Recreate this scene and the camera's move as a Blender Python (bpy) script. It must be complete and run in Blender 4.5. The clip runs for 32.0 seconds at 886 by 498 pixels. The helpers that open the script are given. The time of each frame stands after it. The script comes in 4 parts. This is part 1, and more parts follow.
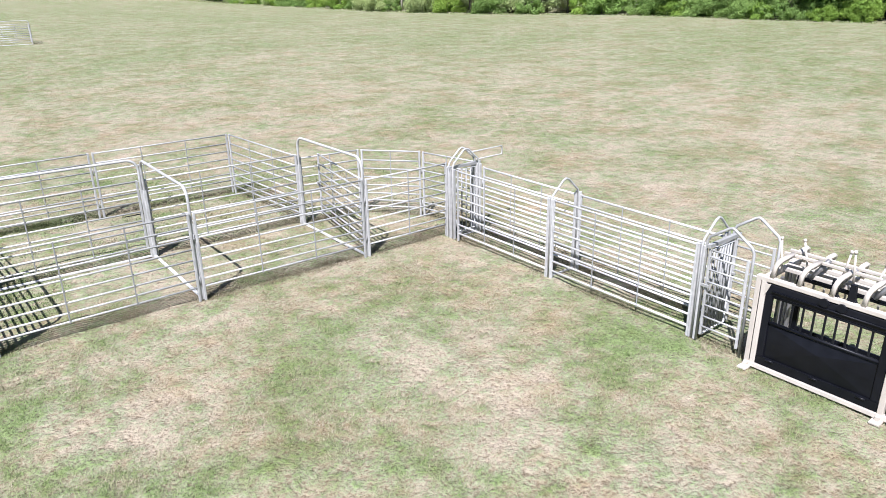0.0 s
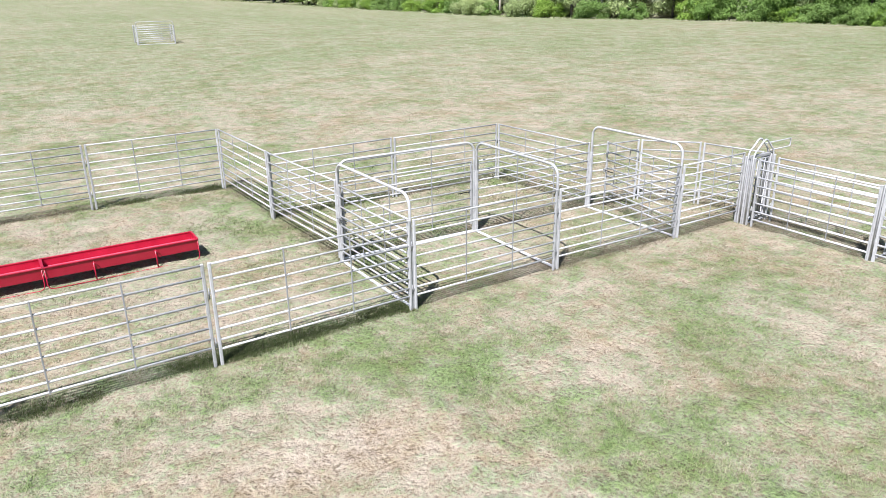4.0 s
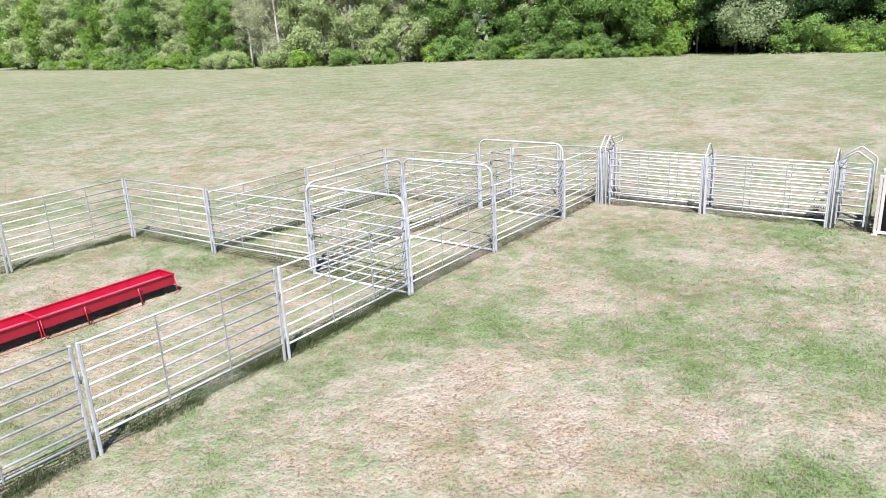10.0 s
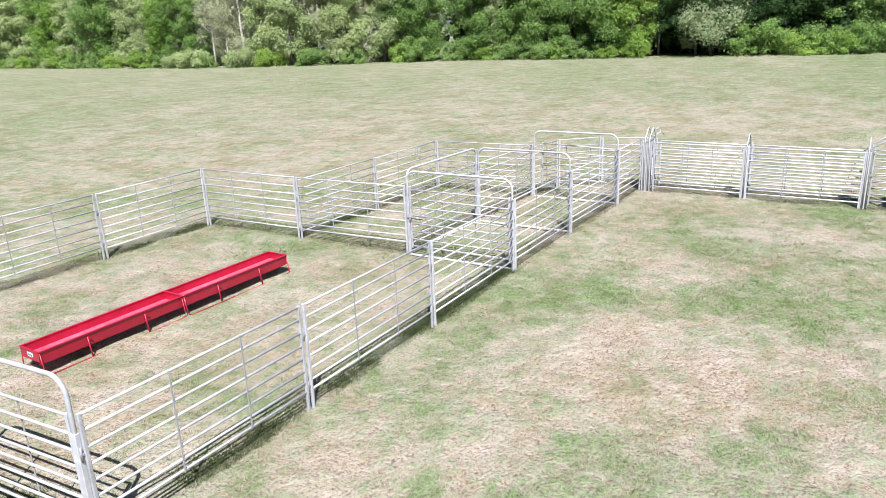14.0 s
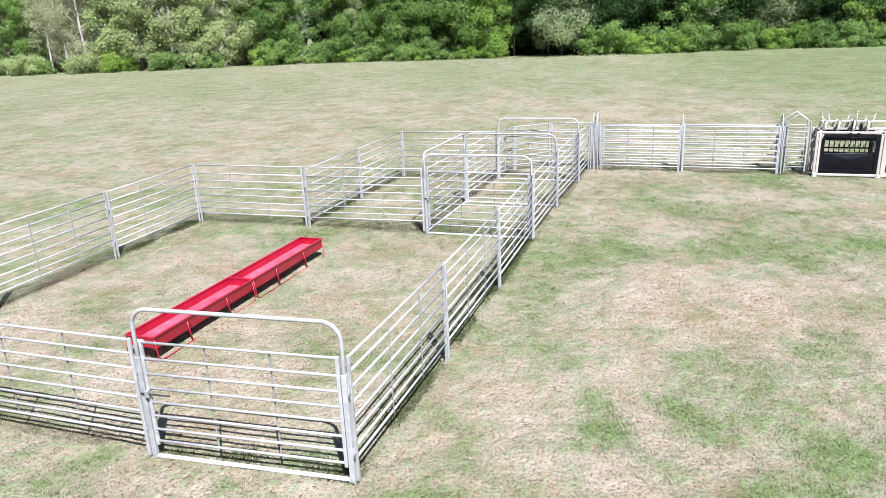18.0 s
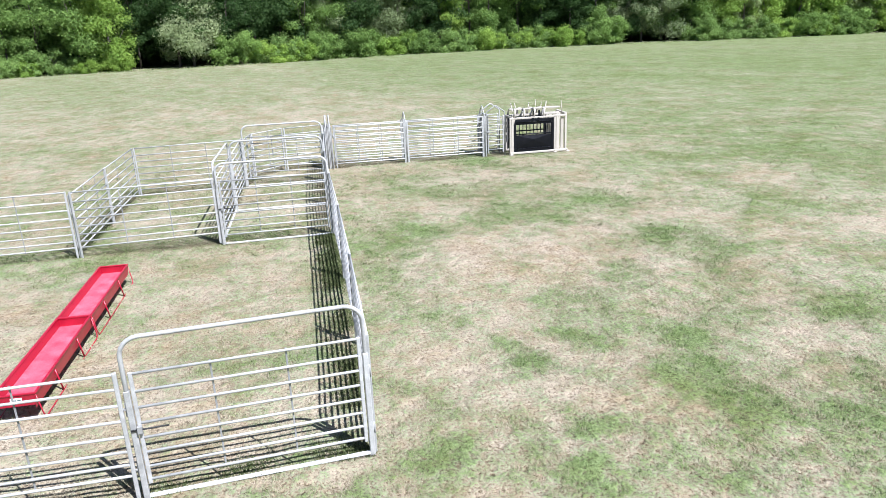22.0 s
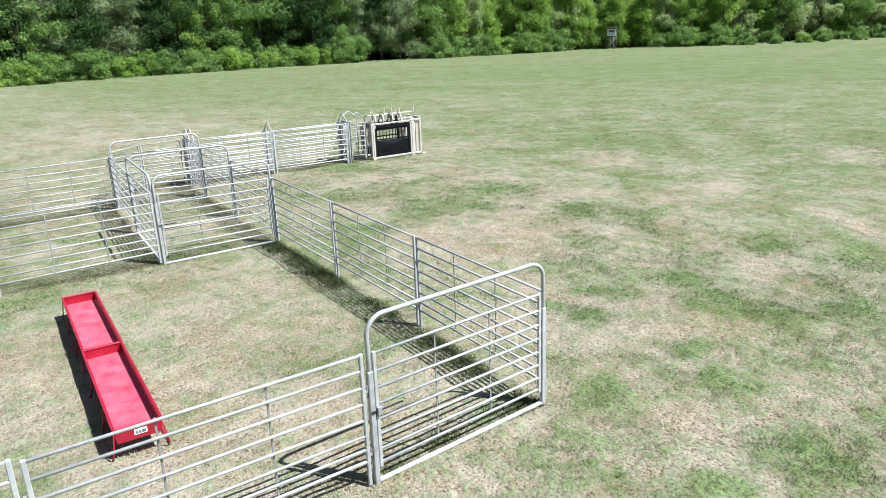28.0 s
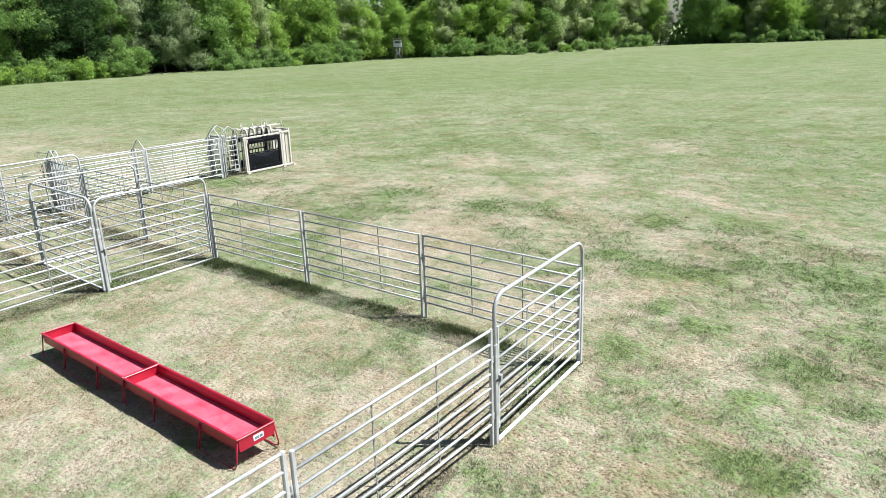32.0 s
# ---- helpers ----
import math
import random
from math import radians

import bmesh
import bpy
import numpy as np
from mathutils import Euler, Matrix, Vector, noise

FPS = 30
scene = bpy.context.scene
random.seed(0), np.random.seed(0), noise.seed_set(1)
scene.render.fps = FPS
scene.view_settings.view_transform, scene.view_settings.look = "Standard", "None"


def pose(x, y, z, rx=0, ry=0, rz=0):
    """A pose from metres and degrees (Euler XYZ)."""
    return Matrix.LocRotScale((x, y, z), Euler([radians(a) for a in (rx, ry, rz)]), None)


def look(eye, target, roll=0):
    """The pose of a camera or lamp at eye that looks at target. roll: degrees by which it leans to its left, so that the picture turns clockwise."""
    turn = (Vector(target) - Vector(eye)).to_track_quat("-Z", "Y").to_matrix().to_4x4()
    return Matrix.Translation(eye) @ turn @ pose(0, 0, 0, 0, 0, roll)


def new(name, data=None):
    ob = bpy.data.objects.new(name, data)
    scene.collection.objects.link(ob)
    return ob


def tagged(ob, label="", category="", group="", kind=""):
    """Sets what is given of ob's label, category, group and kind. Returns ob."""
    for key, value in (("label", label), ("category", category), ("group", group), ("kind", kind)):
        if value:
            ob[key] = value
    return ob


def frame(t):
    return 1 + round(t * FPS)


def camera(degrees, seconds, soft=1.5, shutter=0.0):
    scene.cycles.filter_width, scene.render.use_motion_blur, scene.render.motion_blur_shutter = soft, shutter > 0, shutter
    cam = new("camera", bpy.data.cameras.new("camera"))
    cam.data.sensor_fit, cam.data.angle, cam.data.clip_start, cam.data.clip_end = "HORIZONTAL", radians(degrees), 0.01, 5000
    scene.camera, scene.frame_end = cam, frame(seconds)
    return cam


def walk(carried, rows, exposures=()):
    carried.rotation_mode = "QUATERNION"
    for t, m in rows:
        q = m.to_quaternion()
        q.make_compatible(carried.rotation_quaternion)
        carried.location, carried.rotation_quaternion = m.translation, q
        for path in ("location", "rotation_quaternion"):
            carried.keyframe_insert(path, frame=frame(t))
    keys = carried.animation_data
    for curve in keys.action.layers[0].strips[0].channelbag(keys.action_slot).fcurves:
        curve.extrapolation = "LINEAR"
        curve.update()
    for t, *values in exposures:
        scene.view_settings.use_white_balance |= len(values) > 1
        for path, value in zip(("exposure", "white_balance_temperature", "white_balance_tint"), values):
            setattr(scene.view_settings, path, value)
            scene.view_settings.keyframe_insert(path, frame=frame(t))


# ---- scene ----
# ---------------------------------------------------------------- camera
cam = camera(64.0, 32.0, soft=0.85)
ROWS = [  # seconds, x, y, z, yaw, pitch, roll
    (0.0, 0.008, -0.002, 5.806, -38.559, -21.1, 0.804),
    (0.5, 0.003, 0.033, 5.808, -35.357, -21.039, 0.888),
    (1.0, 0.001, 0.01, 5.783, -31.8, -20.916, 0.882),
    (1.5, -0.099, 0.038, 5.822, -29.573, -20.917, 0.831),
    (2.0, -0.523, 0.148, 5.818, -29.727, -20.824, 0.619),
    (2.5, -1.322, 0.455, 5.803, -30.361, -20.803, 0.492),
    (3.0, -2.531, 0.973, 5.81, -31.511, -20.754, 0.458),
    (3.5, -4.054, 1.648, 5.798, -33.15, -20.723, 0.392),
    (4.0, -5.588, 2.296, 5.768, -33.538, -20.656, 0.619),
    (4.5, -6.995, 2.884, 5.753, -36.31, -20.681, 1.114),
    (6.5, -8.805, 3.382, 5.607, -43.295, -20.725, 2.331),
    (6.6, -8.862, 3.385, 5.61, -43.316, -20.682, 2.348),
    (6.7, -8.919, 3.387, 5.614, -43.337, -19.058, 2.365),
    (6.8, -8.977, 3.39, 5.617, -43.357, -16.814, 2.383),
    (6.9, -9.034, 3.392, 5.621, -43.378, -16.472, 2.4),
    (7.0, -9.091, 3.395, 5.624, -43.399, -16.451, 2.417),
    (7.5, -9.332, 3.382, 5.615, -44.457, -16.623, 2.574),
    (8.0, -9.614, 3.364, 5.613, -47.088, -16.828, 2.708),
    (8.5, -9.898, 3.335, 5.62, -47.599, -16.963, 2.709),
    (9.0, -10.173, 3.287, 5.635, -48.926, -17.134, 2.765),
    (9.5, -10.481, 3.29, 5.664, -51.437, -17.344, 2.75),
    (10.0, -10.837, 3.377, 5.666, -54.542, -17.486, 2.735),
    (10.5, -11.223, 3.549, 5.669, -55.126, -17.56, 2.622),
    (11.0, -11.59, 3.772, 5.661, -55.118, -17.642, 2.578),
    (11.5, -11.944, 4.038, 5.67, -55.167, -17.633, 2.541),
    (12.0, -12.303, 4.307, 5.672, -55.241, -17.507, 2.531),
    (12.5, -12.67, 4.594, 5.678, -55.271, -17.484, 2.493),
    (13.0, -13.058, 4.891, 5.684, -55.463, -17.421, 2.421),
    (13.5, -13.501, 5.211, 5.692, -57.119, -17.433, 2.262),
    (14.0, -13.973, 5.641, 5.706, -58.77, -17.546, 2.183),
    (14.5, -14.432, 6.07, 5.695, -59.808, -17.474, 2.24),
    (15.0, -14.867, 6.498, 5.682, -60.39, -17.405, 2.267),
    (15.5, -15.288, 6.908, 5.659, -60.721, -17.304, 2.253),
    (17.5, -16.937, 8.532, 5.604, -67.957, -17.666, 2.262),
    (18.0, -17.254, 9.072, 5.6, -71.6, -17.731, 2.253),
    (18.5, -17.565, 9.576, 5.628, -74.636, -17.776, 2.287),
    (19.0, -17.889, 10.081, 5.638, -80.369, -17.909, 2.318),
    (19.5, -18.205, 10.622, 5.64, -86.85, -18.058, 2.361),
    (20.0, -18.456, 11.18, 5.656, -92.169, -18.204, 2.339),
    (20.5, -18.619, 11.775, 5.657, -94.007, -18.168, 2.252),
    (21.0, -18.71, 12.316, 5.663, -94.202, -18.051, 2.213),
    (21.5, -18.771, 12.811, 5.655, -97.121, -18.087, 2.284),
    (22.0, -18.765, 13.392, 5.695, -101.82, -18.18, 2.272),
    (22.5, -18.714, 13.945, 5.71, -103.697, -18.141, 2.197),
    (23.0, -18.629, 14.424, 5.713, -106.016, -18.113, 2.165),
    (23.5, -18.475, 14.923, 5.715, -108.33, -18.046, 2.081),
    (24.0, -18.286, 15.397, 5.709, -108.533, -17.789, 2.002),
    (24.5, -18.147, 15.853, 5.695, -108.712, -17.674, 1.937),
    (26.5, -17.874, 17.637, 5.462, -113.334, -17.266, 2.128),
    (27.0, -17.734, 18.095, 5.422, -116.871, -17.334, 2.153),
    (27.5, -17.553, 18.596, 5.401, -120.777, -17.365, 2.159),
    (28.0, -17.345, 19.126, 5.392, -123.971, -17.365, 2.139),
    (28.5, -17.144, 19.671, 5.41, -127.448, -17.346, 2.208),
    (29.0, -16.895, 20.258, 5.443, -129.654, -17.302, 2.125),
    (29.5, -16.646, 20.809, 5.462, -129.86, -17.207, 2.062),
    (30.0, -16.449, 21.29, 5.491, -133.37, -17.257, 2.182),
    (30.5, -16.234, 21.775, 5.53, -138.428, -17.335, 2.264),
    (31.0, -15.983, 22.249, 5.562, -141.436, -17.37, 2.233),
    (31.5, -15.749, 22.643, 5.6, -141.64, -17.294, 2.133),
    (32.0, -15.507, 23.005, 5.647, -141.831, -17.231, 2.017),
]
EXPOSURES = [(0.0, 1.12, 5740, 19), (6.0, 1.12, 5720, 18), (9.0, 1.16, 5680, 20), (20.0, 1.16, 5640, 18), (24.0, 1.13, 5600, 13), (27.0, 1.04, 5610, 10), (32.0, 1.12, 5830, 9)]
walk(cam, [(t, pose(x, y, z, 90 + pitch, roll, yaw)) for t, x, y, z, yaw, pitch, roll in ROWS], EXPOSURES)

# ---------------------------------------------------------------- light
SUN_TO = Vector((-0.93, -0.68, 1.68)).normalized()
world = bpy.data.worlds.new("sky")
scene.world = world
world.use_nodes = True
wn = world.node_tree
sky = wn.nodes.new("ShaderNodeTexSky")
sky.sky_type = 'NISHITA'
sky.sun_disc = False
sky.sun_elevation = math.asin(SUN_TO.z)
sky.sun_rotation = math.atan2(SUN_TO.x, SUN_TO.y)
sky.dust_density = 1.0
wn.links.new(sky.outputs[0], wn.nodes["Background"].inputs[0])
wn.nodes["Background"].inputs[1].default_value = 0.04
sun = new("sun", bpy.data.lights.new("sun", 'SUN'))
sun.data.energy = 5.0
sun.data.angle = radians(0.53)
sun.data.color = (1.0, 0.95, 0.87)
sun.matrix_world = look(SUN_TO * 200, (0, 0, 0))


# ---------------------------------------------------------------- materials
def shader(name):
    m = bpy.data.materials.new(name)
    m.use_nodes = True
    return m, m.node_tree, m.node_tree.nodes["Principled BSDF"]


def node(nt, kind, **values):
    n = nt.nodes.new(kind)
    for key, value in values.items():
        if key in n.inputs:
            n.inputs[key].default_value = value
    return n


def ramp(nt, fac, stops):
    n = nt.nodes.new("ShaderNodeValToRGB")
    n.color_ramp.elements[0].position, n.color_ramp.elements[0].color = stops[0][0], (*stops[0][1], 1)
    n.color_ramp.elements[1].position, n.color_ramp.elements[1].color = stops[-1][0], (*stops[-1][1], 1)
    for p, c in stops[1:-1]:
        e = n.color_ramp.elements.new(p)
        e.color = (*c, 1)
    nt.links.new(fac, n.inputs[0])
    return n.outputs[0]


def math_node(nt, op, a, b):
    n = nt.nodes.new("ShaderNodeMath")
    n.operation = op
    for i, v in enumerate((a, b)):
        if isinstance(v, (int, float)):
            n.inputs[i].default_value = v
        else:
            nt.links.new(v, n.inputs[i])
    return n.outputs[0]


def noise_out(nt, scale, detail=4.0, rough=0.6, coords="Object"):
    tc = nt.nodes.new("ShaderNodeTexCoord")
    n = node(nt, "ShaderNodeTexNoise", Scale=scale, Detail=detail, Roughness=rough)
    nt.links.new(tc.outputs[coords], n.inputs["Vector"])
    return n.outputs["Fac"]


def bump(nt, bsdf, height, strength, distance):
    b = node(nt, "ShaderNodeBump", Strength=strength, Distance=distance)
    nt.links.new(height, b.inputs["Height"])
    nt.links.new(b.outputs[0], bsdf.inputs["Normal"])


def painted(name, dark, light, rough=0.45, metal=0.0, scale=6.0, relief=0.1, vary=0.12):
    """Two tones mixed by coarse and fine noise, with a little relief and uneven gloss."""
    m, nt, b = shader(name)
    a = noise_out(nt, scale, 6, 0.65)
    f = noise_out(nt, scale * 14, 3, 0.6)
    mix = math_node(nt, 'ADD', math_node(nt, 'MULTIPLY', a, 0.7), math_node(nt, 'MULTIPLY', f, 0.3))
    info = nt.nodes.new("ShaderNodeObjectInfo")
    mix = math_node(nt, 'ADD', mix, math_node(nt, 'MULTIPLY', math_node(nt, 'SUBTRACT', info.outputs["Random"], 0.5), vary * 2))
    nt.links.new(ramp(nt, mix, [(0.3, dark), (0.7, light)]), b.inputs["Base Color"])
    r = math_node(nt, 'ADD', math_node(nt, 'MULTIPLY', a, 0.3), rough - 0.15)
    nt.links.new(r, b.inputs["Roughness"])
    b.inputs["Metallic"].default_value = metal
    if relief:
        bump(nt, b, f, relief, 0.004)
    return m


GALV = painted("galvanised_steel", (0.285, 0.29, 0.28), (0.53, 0.535, 0.52), 0.5, 0.12, 7.0, 0.0, 0.10)
# brighter steel tone, standing in for sun on the alley's west-facing rails
GALV_BRIGHT = painted("bright_galvanised_steel", (0.47, 0.475, 0.465), (0.70, 0.705, 0.69), 0.46, 0.1, 7.0, 0.0, 0.08)
GALV_DULL = painted("galvanised_steel_dull", (0.22, 0.225, 0.215), (0.32, 0.325, 0.315), 0.55, 0.1, 5.0, 0.0)
CREAM = painted("cream_paint", (0.41, 0.375, 0.32), (0.54, 0.505, 0.44), 0.5, 0.0, 4.0, 0.1)
BLACK = painted("black_paint", (0.003, 0.0035, 0.005), (0.007, 0.008, 0.012), 0.42, 0.0, 4.0, 0.1)
BLACK.node_tree.nodes["Principled BSDF"].inputs["Specular IOR Level"].default_value = 0.22
DARKRUB = painted("dark_rubber", (0.01, 0.01, 0.01), (0.03, 0.03, 0.03), 0.7, 0.0, 9.0, 0.2)
GREYSTEEL = painted("grey_cylinder", (0.22, 0.22, 0.22), (0.36, 0.36, 0.36), 0.35, 0.6, 9.0, 0.05)
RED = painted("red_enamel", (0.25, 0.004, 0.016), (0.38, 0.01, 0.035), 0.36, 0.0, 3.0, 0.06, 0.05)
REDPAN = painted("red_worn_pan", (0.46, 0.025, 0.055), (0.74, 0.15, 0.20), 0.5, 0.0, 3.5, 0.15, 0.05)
STICKER = painted("white_sticker", (0.7, 0.72, 0.72), (0.82, 0.83, 0.83), 0.4, 0.0, 20.0, 0.0, 0.02)
PRINT = painted("grey_print", (0.08, 0.12, 0.13), (0.14, 0.2, 0.2), 0.5, 0.0, 20.0, 0.0, 0.02)
STANDBOX = painted("weathered_grey_board", (0.40, 0.42, 0.44), (0.56, 0.59, 0.62), 0.6, 0.0, 3.0, 0.2)
DARKWOOD = painted("dark_timber", (0.05, 0.045, 0.035), (0.12, 0.1, 0.08), 0.8, 0.0, 5.0, 0.3)

GRASS_STOPS = [(0.0, (0.345, 0.292, 0.225)), (0.16, (0.368, 0.317, 0.242)), (0.36, (0.318, 0.284, 0.206)), (0.50, (0.264, 0.258, 0.178)),
               (0.66, (0.229, 0.249, 0.156)), (1.0, (0.154, 0.203, 0.085))]


def sward_value(nt, weights):
    """How green the sward is at a point: the broad patches and layers of finer noise, calmer far out."""
    at = nt.nodes.new("ShaderNodeAttribute")
    at.attribute_name = "green"
    wild = nt.nodes.new("ShaderNodeAttribute")
    wild.attribute_name = "wild"
    v, layers = at.outputs["Fac"], []
    for scale, weight in weights:
        n = noise_out(nt, scale, 2.5, 0.65)
        layers.append(n)
        d = math_node(nt, 'MULTIPLY', math_node(nt, 'SUBTRACT', n, 0.5), weight)
        v = math_node(nt, 'ADD', v, math_node(nt, 'MULTIPLY', d, wild.outputs["Fac"]))
    return v, layers, wild.outputs["Fac"]


def multiply(nt, colour, by, factor=1.0):
    n = nt.nodes.new("ShaderNodeMix")
    n.data_type, n.blend_type = 'RGBA', 'MULTIPLY'
    if isinstance(factor, float):
        n.inputs["Factor"].default_value = factor
    else:
        nt.links.new(factor, n.inputs["Factor"])
    nt.links.new(colour, n.inputs["A"])
    nt.links.new(by, n.inputs["B"])
    return n.outputs["Result"]


def turf_material():
    m, nt, b = shader("mown_pasture")
    v, layers, wild = sward_value(nt, ((0.22, 0.3), (0.75, 0.75), (2.2, 1.3), (7.0, 1.5), (20.0, 1.35), (60.0, 1.0)))
    coarse, clump, fine, grit = layers[2], layers[3], layers[4], layers[5]
    colour = ramp(nt, v, GRASS_STOPS)
    # brown thatch where the sward has died back
    thatch = math_node(nt, 'ADD', math_node(nt, 'MULTIPLY', noise_out(nt, 0.42, 3.0, 0.6), 0.6), math_node(nt, 'MULTIPLY', noise_out(nt, 3.3, 3.0, 0.6), 0.4))
    colour = multiply(nt, colour, ramp(nt, thatch, [(0.45, (1.0, 1.0, 1.0)), (0.62, (0.78, 0.73, 0.62))]))
    # colour relief: lit tops of plant clumps, shaded hollows, shade and soil between blades
    sparse = math_node(nt, 'MINIMUM', math_node(nt, 'MAXIMUM', math_node(nt, 'ADD', math_node(nt, 'MULTIPLY', v, 0.9), 0.4), 0.7), 1.0)
    gap_shade = math_node(nt, 'MULTIPLY', sparse, wild)
    hollow = math_node(nt, 'ADD', math_node(nt, 'MULTIPLY', clump, 0.5), math_node(nt, 'MULTIPLY', fine, 0.5))
    colour = multiply(nt, colour, ramp(nt, hollow, [(0.38, (0.56, 0.54, 0.46)), (0.475, (0.95, 0.945, 0.93)), (0.60, (1.13, 1.13, 1.12))]), gap_shade)
    gap = math_node(nt, 'ADD', math_node(nt, 'MULTIPLY', fine, 0.5), math_node(nt, 'MULTIPLY', grit, 0.5))
    colour = multiply(nt, colour, ramp(nt, gap, [(0.37, (0.32, 0.30, 0.235)), (0.465, (0.86, 0.855, 0.83)), (0.58, (1.20, 1.20, 1.19))]), gap_shade)
    nt.links.new(colour, b.inputs["Base Color"])
    b.inputs["Roughness"].default_value = 0.95
    b.inputs["Specular IOR Level"].default_value = 0.1
    h = math_node(nt, 'MULTIPLY', layers[1], 1.2)
    for layer, weight in ((coarse, 0.7), (clump, 0.45), (fine, 0.25), (grit, 0.1)):
        h = math_node(nt, 'ADD', h, math_node(nt, 'MULTIPLY', layer, weight))
    bump(nt, b, h, 0.9, 0.16)
    return m


def blade_material():
    m, nt, b = shader("grass_blades")
    geo = nt.nodes.new("ShaderNodeNewGeometry")
    at = nt.nodes.new("ShaderNodeAttribute")
    at.attribute_name = "green"
    v = at.outputs["Fac"]
    for scale, weight in ((0.22, 0.5), (0.75, 1.0), (2.2, 1.2), (8.0, 1.1)):
        v = math_node(nt, 'ADD', v, math_node(nt, 'MULTIPLY', math_node(nt, 'SUBTRACT', noise_out(nt, scale, 2.5, 0.65), 0.5), weight))
    v = math_node(nt, 'ADD', v, math_node(nt, 'MULTIPLY', math_node(nt, 'SUBTRACT', geo.outputs["Random Per Island"], 0.5), 0.3))
    nt.links.new(ramp(nt, v, [(0.0, (0.36, 0.305, 0.228)), (0.32, (0.325, 0.288, 0.20)), (0.50, (0.265, 0.256, 0.155)),
                              (0.70, (0.205, 0.232, 0.108)), (1.0, (0.14, 0.20, 0.064))]), b.inputs["Base Color"])
    b.inputs["Roughness"].default_value = 0.7
    b.inputs["Specular IOR Level"].default_value = 0.2
    return m


def leaf_material(name, dark, light, spread=0.5, through_light=0.48):
    m, nt, b = shader(name)
    geo = nt.nodes.new("ShaderNodeNewGeometry")
    info = nt.nodes.new("ShaderNodeObjectInfo")
    big = noise_out(nt, 0.6, 3, 0.6)
    v = math_node(nt, 'ADD', math_node(nt, 'MULTIPLY', geo.outputs["Random Per Island"], spread),
                  math_node(nt, 'MULTIPLY', big, 0.35))
    v = math_node(nt, 'ADD', v, math_node(nt, 'MULTIPLY', info.outputs["Random"], 0.3))
    nt.links.new(ramp(nt, v, [(0.15, dark), (0.95, light)]), b.inputs["Base Color"])
    b.inputs["Roughness"].default_value = 0.75
    b.inputs["Specular IOR Level"].default_value = 0.12
    tr = nt.nodes.new("ShaderNodeBsdfTranslucent")
    nt.links.new(b.inputs["Base Color"].links[0].from_socket, tr.inputs[0])
    mx = nt.nodes.new("ShaderNodeMixShader")
    mx.inputs[0].default_value = through_light
    nt.links.new(b.outputs[0], mx.inputs[1])
    nt.links.new(tr.outputs[0], mx.inputs[2])
    nt.links.new(mx.outputs[0], nt.nodes["Material Output"].inputs[0])
    return m


TURF = turf_material()
BLADES = blade_material()
PALEBARK = painted("pale_bark", (0.34, 0.31, 0.26), (0.50, 0.47, 0.41), 0.9, 0.0, 6.0, 0.4)
BARK = painted("grey_bark", (0.05, 0.042, 0.034), (0.13, 0.11, 0.09), 0.9, 0.0, 6.0, 0.6)
LEAF = {
    "mid": leaf_material("leaf_mid_green", (0.085, 0.16, 0.036), (0.28, 0.42, 0.11)),
    "bright": leaf_material("leaf_bright_green", (0.13, 0.24, 0.04), (0.36, 0.50, 0.10)),
    # darkened leaf colour standing in for shade under and between the crowns
    "deep": leaf_material("leaf_shade_green", (0.028, 0.062, 0.018), (0.085, 0.15, 0.045)),
    "pale": leaf_material("leaf_pale_blossom", (0.20, 0.27, 0.115), (0.44, 0.51, 0.27), 0.4),
    # the next two leaf colours are paled to stand for haze over the far wood
    "grey": leaf_material("leaf_hazed_grey_green", (0.31, 0.38, 0.165), (0.48, 0.56, 0.25), 0.35, 0.5),
    "haze": leaf_material("leaf_hazed_tan_green", (0.38, 0.40, 0.24), (0.53, 0.55, 0.34), 0.35, 0.5),
    # weeds coloured darker than the turf to deepen the shade along the fence
    "shade_weed": leaf_material("leaf_shade_weeds", (0.04, 0.06, 0.022), (0.125, 0.15, 0.058), 0.8, 0.2),
    "thatch": leaf_material("leaf_fence_thatch", (0.11, 0.096, 0.06), (0.25, 0.22, 0.14), 0.8, 0.15),
    "bush": leaf_material("leaf_bush", (0.11, 0.20, 0.05), (0.31, 0.44, 0.13)),
}


# ---------------------------------------------------------------- shape helpers
def part(name, bm, material, parent, label=""):
    me = bpy.data.meshes.new(name)
    bm.to_mesh(me)
    bm.free()
    me.materials.append(material)
    ob = new(name, me)
    ob.parent = parent
    if label:
        ob["label"] = label
    return ob


def thing(name, m, label, category, group=""):
    ob = new(name)
    ob.empty_display_size = 0.2
    ob.matrix_world = m
    return tagged(ob, label, category, group)


def sweep(bm, pts, r, n=8, smooth=True):
    """A round tube along pts, with closed ends. r: one radius, or one for each point."""
    pts = [Vector(p) for p in pts]
    rad = r if isinstance(r, (list, tuple)) else [r] * len(pts)
    d0 = (pts[1] - pts[0]).normalized()
    side = d0.orthogonal().normalized()
    rings = []
    for i, p in enumerate(pts):
        a = pts[i] - pts[i - 1] if i else pts[1] - pts[0]
        b = pts[i + 1] - pts[i] if i + 1 < len(pts) else a
        d = (a.normalized() + b.normalized()).normalized()
        side = (side - d * side.dot(d)).normalized()
        up = d.cross(side)
        rings.append([bm.verts.new(p + (side * math.cos(k * 2 * math.pi / n) + up * math.sin(k * 2 * math.pi / n)) * rad[i])
                      for k in range(n)])
    for a, b in zip(rings, rings[1:]):
        for k in range(n):
            bm.faces.new((a[k], a[(k + 1) % n], b[(k + 1) % n], b[k])).smooth = smooth
    bm.faces.new(rings[0][::-1])
    bm.faces.new(rings[-1])
    return bm


